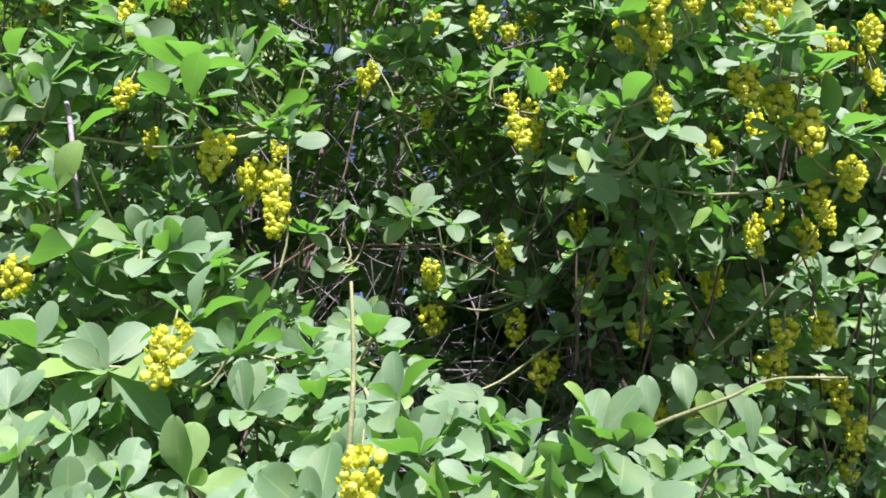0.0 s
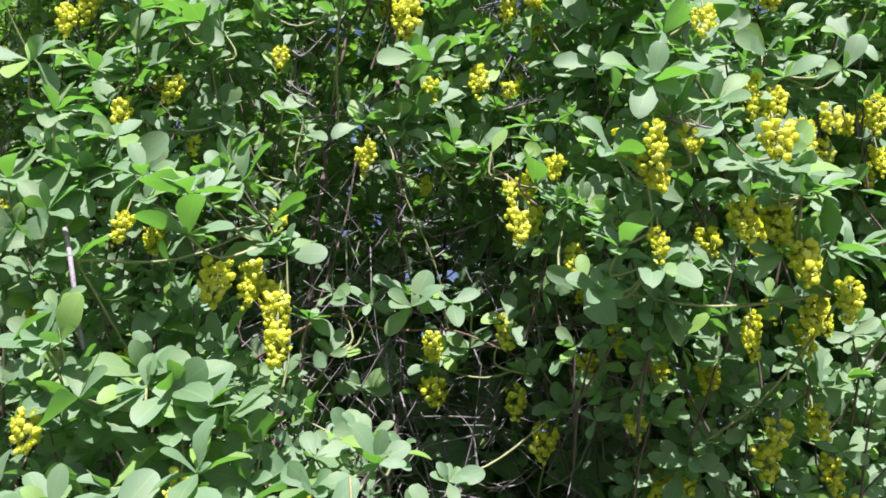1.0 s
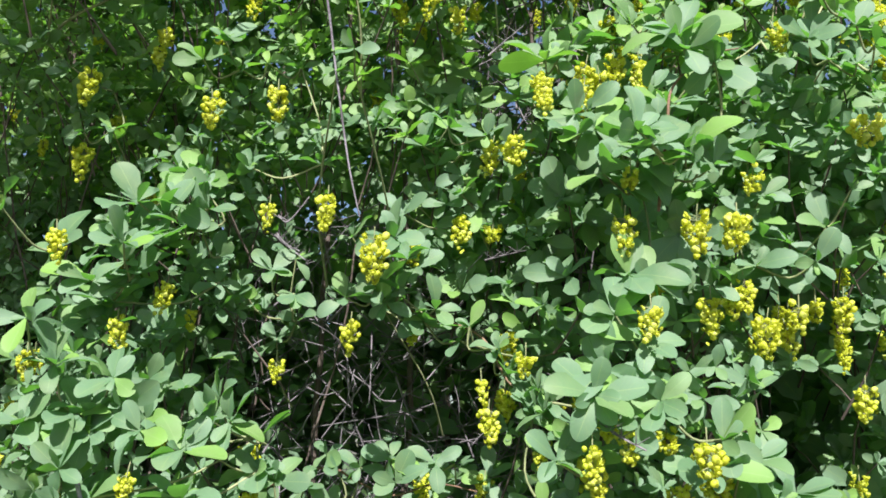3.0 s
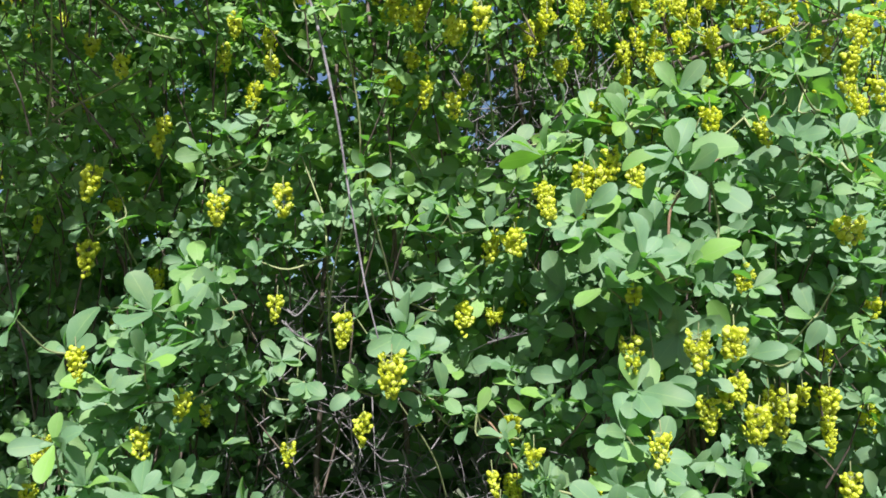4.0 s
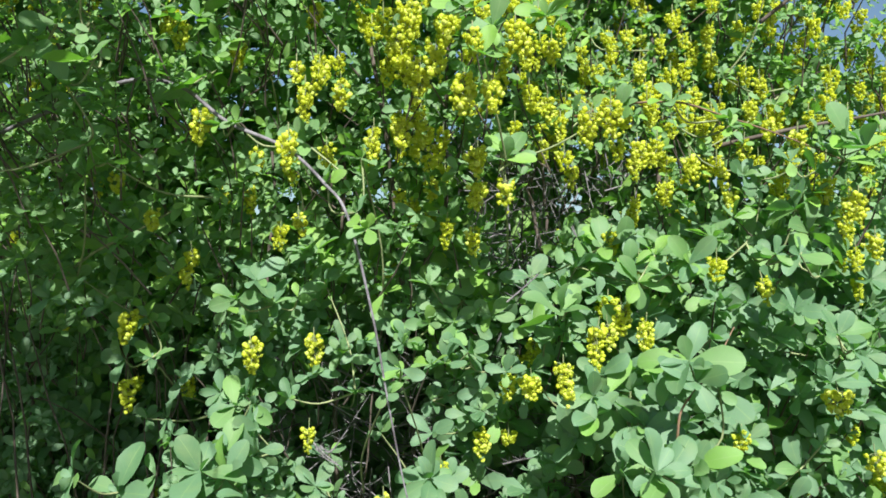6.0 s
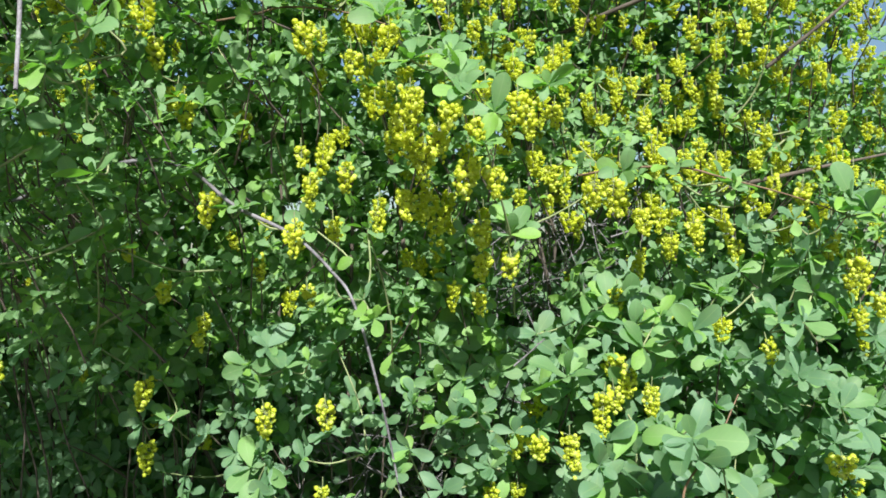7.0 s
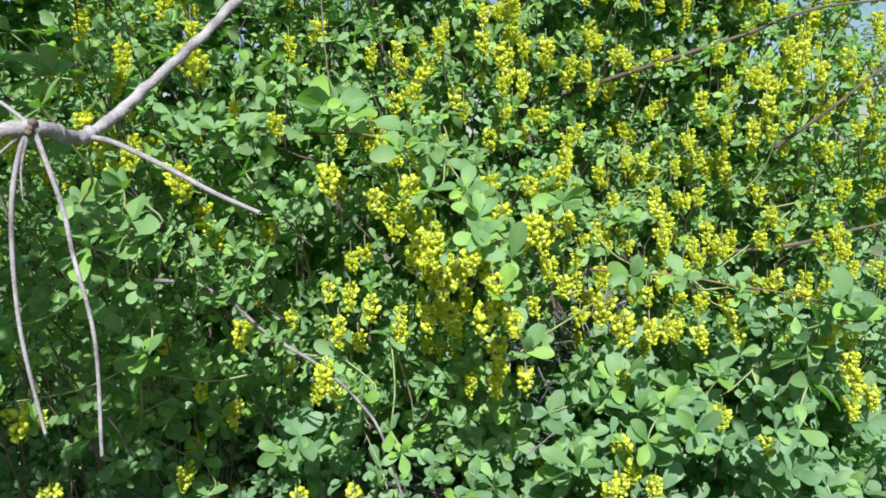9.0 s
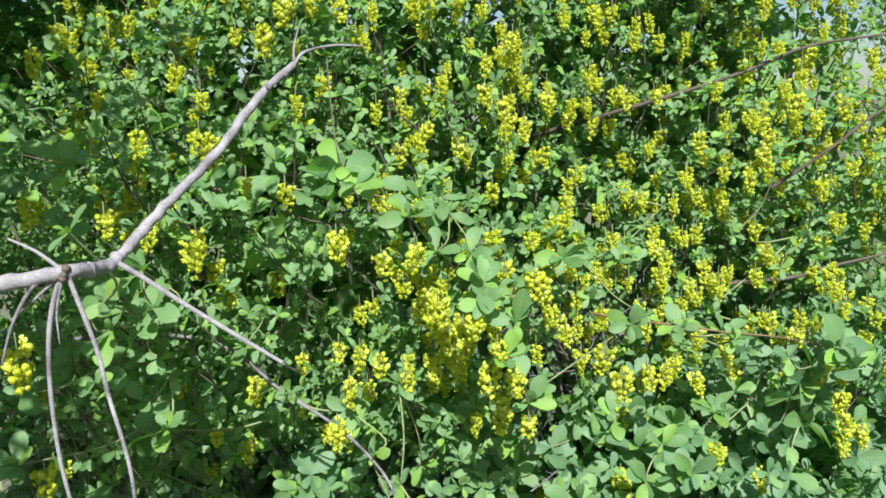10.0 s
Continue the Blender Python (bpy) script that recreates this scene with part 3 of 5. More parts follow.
NODES_TIER_16 = [
    (-0.228, 0.260, 1.775, 0.037), (0.174, 0.698, 1.776, 0.048), (-0.184, 0.568, 1.776, 0.038), (-0.238, 0.571, 1.777, 0.038),
    (-0.232, 0.290, 1.777, 0.042), (-0.329, 0.374, 1.788, 0.042), (0.055, 0.507, 1.788, 0.041), (0.012, 0.517, 1.789, 0.042),
    (-0.202, 0.535, 1.791, 0.042), (-0.273, 0.593, 1.796, 0.042), (-0.243, 0.229, 1.797, 0.030), (0.318, 0.855, 1.798, 0.025),
    (-0.263, 0.333, 1.806, 0.042), (-0.324, 0.530, 1.809, 0.042), (0.016, 0.613, 1.826, 0.056), (-0.294, 0.443, 1.831, 0.042),
    (-0.017, 0.506, 1.836, 0.041), (-0.369, 0.359, 1.844, 0.042), (0.004, 0.620, 1.844, 0.046), (-0.013, 0.564, 1.850, 0.047),
    (0.231, 0.941, 1.863, 0.025), (0.470, 0.779, 1.870, 0.025), (-0.209, 0.141, 1.872, 0.026), (-0.128, 0.515, 1.873, 0.056),
]
NODES_TIER_17 = [
    (-0.106, 0.513, 1.874, 0.052), (-0.068, 0.552, 1.875, 0.043), (-0.069, 0.468, 1.877, 0.042), (-0.238, 0.509, 1.882, 0.036),
    (0.006, 0.650, 1.883, 0.025), (-0.184, 0.522, 1.889, 0.050), (-0.096, 0.514, 1.893, 0.056), (-0.428, 0.399, 1.893, 0.042),
    (-0.092, 0.625, 1.900, 0.025), (-0.311, 0.306, 1.919, 0.042), (-0.377, 0.379, 1.928, 0.042), (-0.350, 0.399, 1.941, 0.042),
    (-0.398, 0.360, 1.943, 0.042), (-0.420, 0.398, 1.977, 0.039),
]
NODES = NODES_TIER_1 + NODES_TIER_2 + NODES_TIER_3 + NODES_TIER_4 + NODES_TIER_5 + NODES_TIER_6 + NODES_TIER_7 + NODES_TIER_8 + NODES_TIER_9 + NODES_TIER_10 + NODES_TIER_11 + NODES_TIER_12 + NODES_TIER_13 + NODES_TIER_14 + NODES_TIER_15 + NODES_TIER_16 + NODES_TIER_17
# flower clusters: place, length and width
CLUSTERS_TIER_1 = [
    (0.050, 0.441, 0.642, 0.034, 0.023), (-0.061, 0.445, 0.711, 0.034, 0.023), (-0.126, 0.570, 0.763, 0.041, 0.024), (-0.091, 0.755, 0.786, 0.023, 0.018),
    (0.427, 0.854, 0.802, 0.031, 0.026), (-0.222, 0.514, 0.802, 0.034, 0.023), (0.251, 0.840, 0.822, 0.038, 0.025), (0.338, 0.766, 0.834, 0.037, 0.028),
    (0.415, 0.836, 0.835, 0.034, 0.023), (0.342, 0.729, 0.850, 0.022, 0.023), (0.135, 0.840, 0.864, 0.037, 0.032), (0.387, 0.759, 0.867, 0.035, 0.018),
    (-0.064, 0.565, 0.881, 0.034, 0.023), (0.107, 0.813, 0.901, 0.034, 0.023), (-0.252, 0.675, 0.903, 0.027, 0.024), (-0.074, 0.578, 0.909, 0.048, 0.023),
    (0.020, 0.819, 0.915, 0.032, 0.032), (0.359, 0.636, 0.925, 0.027, 0.020),
]
CLUSTERS_TIER_2 = [
    (-0.083, 0.587, 0.925, 0.034, 0.023), (-0.116, 0.547, 0.926, 0.041, 0.027), (0.381, 0.614, 0.927, 0.035, 0.022), (0.180, 0.801, 0.929, 0.048, 0.024),
    (-0.102, 0.587, 0.938, 0.034, 0.023), (0.338, 0.571, 0.941, 0.033, 0.025), (0.227, 0.528, 0.941, 0.024, 0.016), (0.214, 0.772, 0.951, 0.039, 0.020),
    (0.100, 0.755, 0.954, 0.034, 0.023), (-0.180, 0.504, 0.959, 0.027, 0.017), (0.019, 0.800, 0.959, 0.034, 0.023), (0.291, 0.541, 0.964, 0.034, 0.023),
    (0.326, 0.580, 0.976, 0.040, 0.027), (-0.136, 0.659, 0.981, 0.039, 0.024), (0.224, 0.504, 0.985, 0.034, 0.023), (0.224, 0.478, 0.995, 0.027, 0.016),
    (0.309, 0.494, 1.001, 0.029, 0.025), (0.170, 0.684, 1.002, 0.031, 0.020),
]
CLUSTERS_TIER_3 = [
    (0.252, 0.494, 1.008, 0.021, 0.016), (-0.220, 0.620, 1.009, 0.028, 0.022), (0.118, 0.656, 1.025, 0.037, 0.023), (0.237, 0.552, 1.026, 0.024, 0.020),
    (0.135, 0.681, 1.049, 0.023, 0.017), (0.473, 0.668, 1.056, 0.035, 0.021), (0.112, 0.654, 1.062, 0.021, 0.016), (-0.423, 0.658, 1.080, 0.034, 0.023),
    (-0.148, 0.738, 1.086, 0.021, 0.023), (-0.242, 0.555, 1.103, 0.031, 0.020), (0.271, 0.483, 1.104, 0.024, 0.020), (-0.036, 0.664, 1.116, 0.035, 0.022),
    (0.417, 0.699, 1.119, 0.027, 0.020), (0.390, 0.680, 1.120, 0.043, 0.032), (0.015, 0.749, 1.129, 0.021, 0.017), (0.332, 0.616, 1.131, 0.038, 0.025),
    (0.422, 0.675, 1.138, 0.027, 0.026), (0.462, 0.672, 1.140, 0.038, 0.022),
]
CLUSTERS_TIER_4 = [
    (-0.203, 0.571, 1.142, 0.032, 0.021), (0.359, 0.668, 1.150, 0.023, 0.022), (0.373, 0.667, 1.160, 0.032, 0.020), (0.030, 0.522, 1.165, 0.048, 0.026),
    (0.285, 0.688, 1.177, 0.027, 0.029), (-0.290, 0.511, 1.184, 0.031, 0.020), (0.252, 0.520, 1.184, 0.034, 0.023), (0.311, 0.524, 1.186, 0.035, 0.026),
    (0.349, 0.554, 1.195, 0.035, 0.028), (-0.016, 0.519, 1.211, 0.034, 0.020), (0.025, 0.684, 1.212, 0.028, 0.021), (0.544, 0.681, 1.234, 0.034, 0.023),
    (0.259, 0.537, 1.240, 0.022, 0.017), (0.073, 0.717, 1.246, 0.034, 0.025), (-0.144, 0.669, 1.257, 0.031, 0.019), (-0.346, 0.750, 1.309, 0.034, 0.023),
    (0.489, 0.633, 1.314, 0.029, 0.032), (-0.367, 0.626, 1.316, 0.040, 0.026),
]
CLUSTERS_TIER_5 = [
    (0.111, 0.685, 1.322, 0.037, 0.022), (0.140, 0.670, 1.323, 0.030, 0.032), (0.178, 0.570, 1.342, 0.046, 0.024), (0.216, 0.626, 1.358, 0.036, 0.020),
    (0.142, 0.764, 1.362, 0.034, 0.023), (-0.198, 0.615, 1.365, 0.040, 0.025), (-0.121, 0.617, 1.372, 0.040, 0.025), (0.216, 0.630, 1.381, 0.048, 0.024),
    (0.275, 0.641, 1.386, 0.046, 0.021), (0.234, 0.653, 1.389, 0.030, 0.025), (-0.551, 0.778, 1.400, 0.024, 0.016), (-0.356, 0.607, 1.401, 0.041, 0.026),
    (0.252, 0.655, 1.408, 0.038, 0.025), (0.238, 0.713, 1.418, 0.033, 0.032), (0.422, 0.673, 1.441, 0.032, 0.021), (-0.411, 0.402, 1.459, 0.040, 0.027),
    (-0.308, 0.663, 1.466, 0.029, 0.019), (-0.068, 0.829, 1.469, 0.032, 0.021),
]
CLUSTERS_TIER_6 = [
    (0.010, 0.791, 1.480, 0.033, 0.021), (-0.004, 0.908, 1.481, 0.033, 0.021), (-0.296, 0.656, 1.488, 0.026, 0.019), (0.561, 0.708, 1.493, 0.033, 0.021),
    (0.245, 0.743, 1.505, 0.033, 0.021), (0.068, 0.697, 1.506, 0.033, 0.021), (0.546, 0.758, 1.513, 0.033, 0.021), (-0.132, 0.591, 1.525, 0.024, 0.018),
    (0.515, 0.634, 1.535, 0.033, 0.021), (-0.001, 0.780, 1.536, 0.033, 0.021), (0.539, 0.718, 1.538, 0.033, 0.021), (0.278, 0.792, 1.541, 0.033, 0.021),
    (-0.021, 0.743, 1.552, 0.033, 0.021), (0.082, 0.598, 1.554, 0.036, 0.026), (0.117, 0.574, 1.555, 0.033, 0.023), (-0.425, 0.378, 1.557, 0.040, 0.027),
    (-0.208, 0.628, 1.558, 0.033, 0.021), (0.407, 0.775, 1.559, 0.033, 0.021),
]
CLUSTERS_TIER_7 = [
    (0.317, 0.761, 1.571, 0.033, 0.021), (0.012, 0.706, 1.576, 0.033, 0.021), (0.322, 0.854, 1.576, 0.033, 0.021),
    (-0.380, 0.618, 1.584, 0.023, 0.020), (0.333, 0.647, 1.587, 0.033, 0.021), (0.066, 0.823, 1.588, 0.033, 0.021), (0.392, 0.755, 1.589, 0.033, 0.020),
    (-0.098, 0.450, 1.590, 0.037, 0.023), (0.084, 0.565, 1.593, 0.032, 0.028), (-0.350, 0.880, 1.600, 0.033, 0.021), (-0.166, 0.667, 1.600, 0.029, 0.021),
    (0.269, 0.622, 1.603, 0.033, 0.021), (0.199, 0.834, 1.604, 0.033, 0.021), (0.290, 0.622, 1.605, 0.033, 0.021), (-0.040, 0.581, 1.609, 0.040, 0.020),
    (-0.206, 0.649, 1.612, 0.033, 0.021), (0.286, 0.814, 1.613, 0.033, 0.021),
]
CLUSTERS_TIER_8 = [
    (0.327, 0.814, 1.615, 0.033, 0.021), (0.072, 0.720, 1.617, 0.033, 0.021), (0.026, 0.680, 1.619, 0.033, 0.021), (-0.004, 0.660, 1.624, 0.033, 0.021),
    (0.230, 0.525, 1.626, 0.040, 0.028), (-0.214, 0.498, 1.627, 0.040, 0.025), (-0.006, 0.584, 1.629, 0.040, 0.028), (0.477, 0.721, 1.629, 0.029, 0.021),
    (0.414, 0.954, 1.631, 0.033, 0.021), (0.431, 0.798, 1.631, 0.033, 0.021), (0.212, 0.604, 1.633, 0.040, 0.028), (0.158, 0.772, 1.636, 0.033, 0.021),
    (-0.082, 0.456, 1.639, 0.038, 0.018), (0.107, 0.481, 1.643, 0.037, 0.023), (0.445, 0.729, 1.647, 0.027, 0.021), (0.077, 0.483, 1.648, 0.040, 0.028),
    (0.171, 0.809, 1.656, 0.033, 0.021), (-0.056, 0.502, 1.656, 0.031, 0.021),
]
CLUSTERS_TIER_9 = [
    (0.164, 0.625, 1.661, 0.033, 0.021), (0.267, 0.721, 1.666, 0.033, 0.021), (0.183, 0.770, 1.673, 0.033, 0.021), (-0.074, 0.480, 1.674, 0.029, 0.019),
    (0.390, 0.868, 1.674, 0.033, 0.021), (0.024, 0.541, 1.679, 0.040, 0.028), (-0.102, 0.489, 1.679, 0.023, 0.018), (0.309, 0.812, 1.684, 0.033, 0.021),
    (0.270, 1.191, 1.685, 0.033, 0.021), (-0.022, 0.784, 1.688, 0.033, 0.021), (0.091, 0.446, 1.690, 0.022, 0.020), (0.155, 0.930, 1.690, 0.033, 0.021),
    (0.390, 0.810, 1.690, 0.033, 0.021), (0.448, 0.822, 1.692, 0.033, 0.021), (0.004, 0.548, 1.693, 0.036, 0.024), (0.042, 0.521, 1.693, 0.040, 0.028),
    (0.253, 0.861, 1.696, 0.033, 0.021), (0.212, 0.805, 1.708, 0.030, 0.018),
]
CLUSTERS_TIER_10 = [
    (0.368, 0.806, 1.708, 0.033, 0.021), (0.065, 0.467, 1.714, 0.027, 0.026), (0.575, 0.951, 1.720, 0.033, 0.021), (0.137, 0.590, 1.721, 0.040, 0.022),
    (-0.007, 0.557, 1.722, 0.039, 0.024), (0.143, 0.774, 1.724, 0.033, 0.021), (0.464, 0.831, 1.726, 0.033, 0.021), (0.021, 0.482, 1.730, 0.035, 0.028),
    (0.310, 0.860, 1.730, 0.033, 0.021), (0.129, 0.580, 1.737, 0.040, 0.028), (0.170, 0.657, 1.739, 0.033, 0.021), (-0.216, 0.607, 1.739, 0.032, 0.023),
    (-0.253, 0.528, 1.741, 0.040, 0.026), (0.293, 0.794, 1.745, 0.026, 0.021), (0.093, 0.566, 1.756, 0.024, 0.023), (-0.266, 0.160, 1.765, 0.040, 0.027),
    (-0.280, 0.558, 1.766, 0.036, 0.024), (0.178, 0.731, 1.773, 0.033, 0.021),
]
CLUSTERS_TIER_11 = [
    (-0.047, 0.505, 1.781, 0.030, 0.026), (0.413, 0.904, 1.785, 0.033, 0.021), (-0.125, 0.636, 1.793, 0.033, 0.021), (0.003, 0.466, 1.795, 0.028, 0.027),
    (0.382, 0.886, 1.796, 0.033, 0.021), (-0.094, 0.482, 1.805, 0.040, 0.027), (-0.278, 0.508, 1.808, 0.040, 0.024), (0.399, 0.863, 1.809, 0.033, 0.021),
    (0.283, 0.851, 1.811, 0.026, 0.021), (-0.342, 0.469, 1.820, 0.036, 0.024), (-0.369, 0.483, 1.845, 0.030, 0.020), (0.416, 0.734, 1.847, 0.033, 0.020),
    (-0.240, 0.259, 1.865, 0.022, 0.017), (-0.429, 0.420, 1.866, 0.040, 0.028), (-0.392, 0.494, 1.872, 0.028, 0.023), (0.377, 0.866, 1.872, 0.031, 0.019),
    (0.431, 0.723, 1.875, 0.033, 0.021), (0.136, 0.846, 1.881, 0.033, 0.021),
]
CLUSTERS_TIER_12 = [
    (0.372, 0.868, 1.896, 0.033, 0.021), (0.444, 0.759, 1.898, 0.033, 0.021), (-0.058, 0.682, 1.900, 0.033, 0.021), (0.549, 0.908, 1.902, 0.033, 0.021),
    (0.019, 0.719, 1.908, 0.033, 0.021), (0.507, 0.759, 1.922, 0.033, 0.021), (0.215, 0.938, 1.925, 0.033, 0.021), (0.114, 0.738, 1.928, 0.033, 0.021),
    (-0.007, 0.626, 1.930, 0.028, 0.021), (0.513, 0.892, 1.930, 0.033, 0.021), (0.173, 0.833, 1.938, 0.033, 0.021), (0.091, 0.772, 1.938, 0.033, 0.021),
    (0.550, 0.791, 1.938, 0.033, 0.021), (0.472, 0.728, 1.943, 0.033, 0.021), (0.045, 0.855, 1.948, 0.033, 0.021), (0.090, 0.673, 1.957, 0.033, 0.021),
    (0.148, 0.672, 1.961, 0.033, 0.021), (0.260, 0.850, 1.962, 0.033, 0.021),
]
CLUSTERS_TIER_13 = [
    (0.311, 0.900, 1.965, 0.029, 0.021), (0.064, 0.687, 1.975, 0.033, 0.021), (-0.070, 0.770, 1.980, 0.033, 0.021), (-0.149, 0.660, 2.001, 0.025, 0.020),
    (0.458, 0.938, 2.003, 0.033, 0.021), (0.063, 0.729, 2.017, 0.033, 0.019), (0.401, 0.963, 2.021, 0.033, 0.021), (0.564, 0.992, 2.022, 0.033, 0.021),
    (0.100, 0.753, 2.051, 0.029, 0.021), (-0.194, 0.563, 2.051, 0.040, 0.028), (0.213, 0.800, 2.084, 0.033, 0.021), (-0.159, 0.550, 2.084, 0.040, 0.028),
    (-0.112, 0.620, 2.090, 0.031, 0.021),
]
CLUSTERS = CLUSTERS_TIER_1 + CLUSTERS_TIER_2 + CLUSTERS_TIER_3 + CLUSTERS_TIER_4 + CLUSTERS_TIER_5 + CLUSTERS_TIER_6 + CLUSTERS_TIER_7 + CLUSTERS_TIER_8 + CLUSTERS_TIER_9 + CLUSTERS_TIER_10 + CLUSTERS_TIER_11 + CLUSTERS_TIER_12 + CLUSTERS_TIER_13

shrub = new("barberry_shrub")
shrub.location = (0, 0, 0)
tagged(shrub, "dense flowering barberry shrub with blue-green leaves and hanging yellow blossom", "shrub")

ALL = np.array([p[:3] for p in NODES + CLUSTERS])


def front(x, z):
    """How far ahead the outer skin of the shrub lies."""
    d2 = ((ALL[:, 0] - x) / 0.05) ** 2 + ((ALL[:, 2] - z) / 0.05) ** 2
    w = np.exp(-0.5 * d2) * np.exp(-(ALL[:, 1] - 0.6) * 3.0)
    far = 0.66 + 0.25 * max(0, z - 1.7) + 0.18 * (x / 0.7) ** 2 + (0.24 if x > 0.14 and z < 0.95 else 0.0)
    return (np.sum(w * ALL[:, 1]) + 0.05 * far) / (np.sum(w) + 0.05)


HOLLOWS = ((0.42, 0.86, 1.03, 0.11, 0.24, 0.08), (0.107, 0.88, 1.49, 0.07, 0.20, 0.05), (0.16, 0.95, 1.59, 0.12, 0.22, 0.06), (0.17, 0.82, 1.58, 0.09, 0.15, 0.06), (-0.06, 0.91, 1.055, 0.19, 0.44, 0.185), (0.05, 0.95, 0.92, 0.17, 0.32, 0.22), (-0.47, 0.80, 1.27, 0.16, 0.24, 0.16), (-0.10, 0.87, 1.25, 0.14, 0.29, 0.115), (0.12, 0.90, 1.58, 0.09, 0.22, 0.09), (0.15, 0.45, 0.715, 0.10, 0.16, 0.05), (0.16, 0.68, 0.79, 0.12, 0.20, 0.075))


def in_hollow(p):
    """The bare, dark inside between the canes."""
    return any(((p[0] - x) / a) ** 2 + ((p[1] - y) / b) ** 2 + ((p[2] - z) / c) ** 2 < 1 for x, y, z, a, b, c in HOLLOWS)


def bulk(p):
    """Below one inside the rounded outline of the whole shrub: the main dome and the lobe beside it."""
    x, y, z = p
    ragged = 0.10 * math.sin(7 * x + 3 * z) * math.sin(6 * y + 2) + 0.07 * math.sin(13 * z + 9 * y)
    foot = 0.74 + 0.26 * min(1.0, z / 0.6)
    dome = (abs(x + 0.36) / (1.36 * foot)) ** 2.3 + (abs(y - 1.08) / (0.92 * foot)) ** 2.3 + (max(0.0, z - 1.2) / 1.42) ** 2.6
    lobe = (abs(x + 1.42) / (0.66 * foot)) ** 2.2 + (abs(y - 0.40) / (0.85 * foot)) ** 2.2 + (max(0.0, z - 1.0) / 1.55) ** 2.4
    return min(dome, lobe) + ragged


def gap(p):
    """Uneven openings between the sprays, about a hand wide."""
    x, y, z = p
    return math.sin(29 * x + 1.7 * math.sin(17 * z)) * math.sin(25 * z + 1.3 * math.sin(21 * x) + 6 * y) if z > 0.95 else 0.0


def right_edge(z):
    return 0.80 - 0.04 * max(0.0, z - 1.5) / 0.6 + 0.05 * math.sin(9 * z)


# canes that rise from the foot and arch outward
def canes():
    r = np.random.default_rng(5)
    for i in range(26):
        foot = np.array((r.uniform(-0.75, 0.5), r.uniform(1.0, 1.5), -0.03))
        tip = np.array((min(foot[0] + r.normal(0, 0.22), 0.62), max(foot[1] + r.uniform(-0.2, 0.15), 1.0), r.uniform(1.3, 2.2)))
        mid = (foot + tip) / 2 + (r.normal(0, 0.06), r.uniform(0.02, 0.15), 0.1)
        line = smooth_line([foot, foot * 0.6 + mid * 0.4 + (0, 0.03, 0), mid, tip], 8)
        line[1:-1] += r.normal(0, 0.006, (len(line) - 2, 3))
        child("cane", make_mesh("cane", *tube(line, r.uniform(0.007, 0.013), 0.003, 7, 0.2), [CANE]), shrub, label="brown upright cane")
    for i in range(46):
        foot = np.array((r.uniform(-0.75, -0.24), r.uniform(0.74, 0.95), r.uniform(0.25, 0.7)) if i < 30 else (r.uniform(0.1, 0.7), r.uniform(0.98, 1.2), r.uniform(0.25, 0.7)))
        tip = foot + (r.normal(0, 0.10), r.uniform(-0.06, 0.12), r.uniform(0.7, 1.3))
        line = smooth_line([foot + (0, 0.25, -0.3), foot, (foot + tip) / 2 + (r.normal(0, 0.03), r.normal(0, 0.02), 0), tip], 8)
        line[1:-1] += r.normal(0, 0.003, (len(line) - 2, 3))
        child("stem", make_mesh("stem", *tube(line, r.uniform(0.0022, 0.004), 0.0012, 6, 0.2), [CANE]), shrub, label="thin brown upright stem")


canes()


# bare dead twigs and thorns inside the hollow
def dead_twigs():
    r = np.random.default_rng(11)
    pile = Pile()
    for i in range(800):
        a = np.array((r.uniform(-0.32, 0.26), r.uniform(0.80, 1.25), r.uniform(0.72, 1.32)))
        if i >= 650:
            a = np.array((r.uniform(0.02, 0.30), r.uniform(0.84, 1.10), r.uniform(1.44, 1.66)))
        d = unit(r.normal(0, 1, 3) * (1, 0.7, 0.9) + (0, 0, 0.35))
        length = r.uniform(0.04, 0.20)
        line = smooth_line([a, a + d * length * 0.5 + r.normal(0, 0.008, 3), a + d * length], 3)
        pile.add(*tube(line, r.uniform(0.0006, 0.0019), 0.0004, 4))
        for k in range(3):
            b = line[r.integers(1, len(line) - 1)]
            e = unit(r.normal(size=3)) * r.uniform(0.008, 0.02)
            pile.add(*tube([b, b + e * 0.5, b + e], 0.0006, 0.0002, 3))
    child("deadwood", pile.mesh("deadwood", [DEAD]), shrub, label="tangle of grey dead thorny twigs", kind="stuff")


dead_twigs()


# sprays: each a branching stem that carries its leaf tufts
def rise(z):
    """Low tufts open outward, high ones more upward."""
    return float(np.clip(0.40 + 0.5 * (z - 0.8), 0.40, 0.90))


def outward(p, r):
    """Tufts turn their open side to the light."""
    return unit(np.array((0.25 * p[0] / 0.6, -0.80, rise(p[2]))) + r.normal(0, 0.30, 3))


def young(p, r):
    """The upper growth carries younger, greener leaves."""
    return p[2] + r.normal(0, 0.08) > 1.42 + 0.25 * max(0.0, p[0])


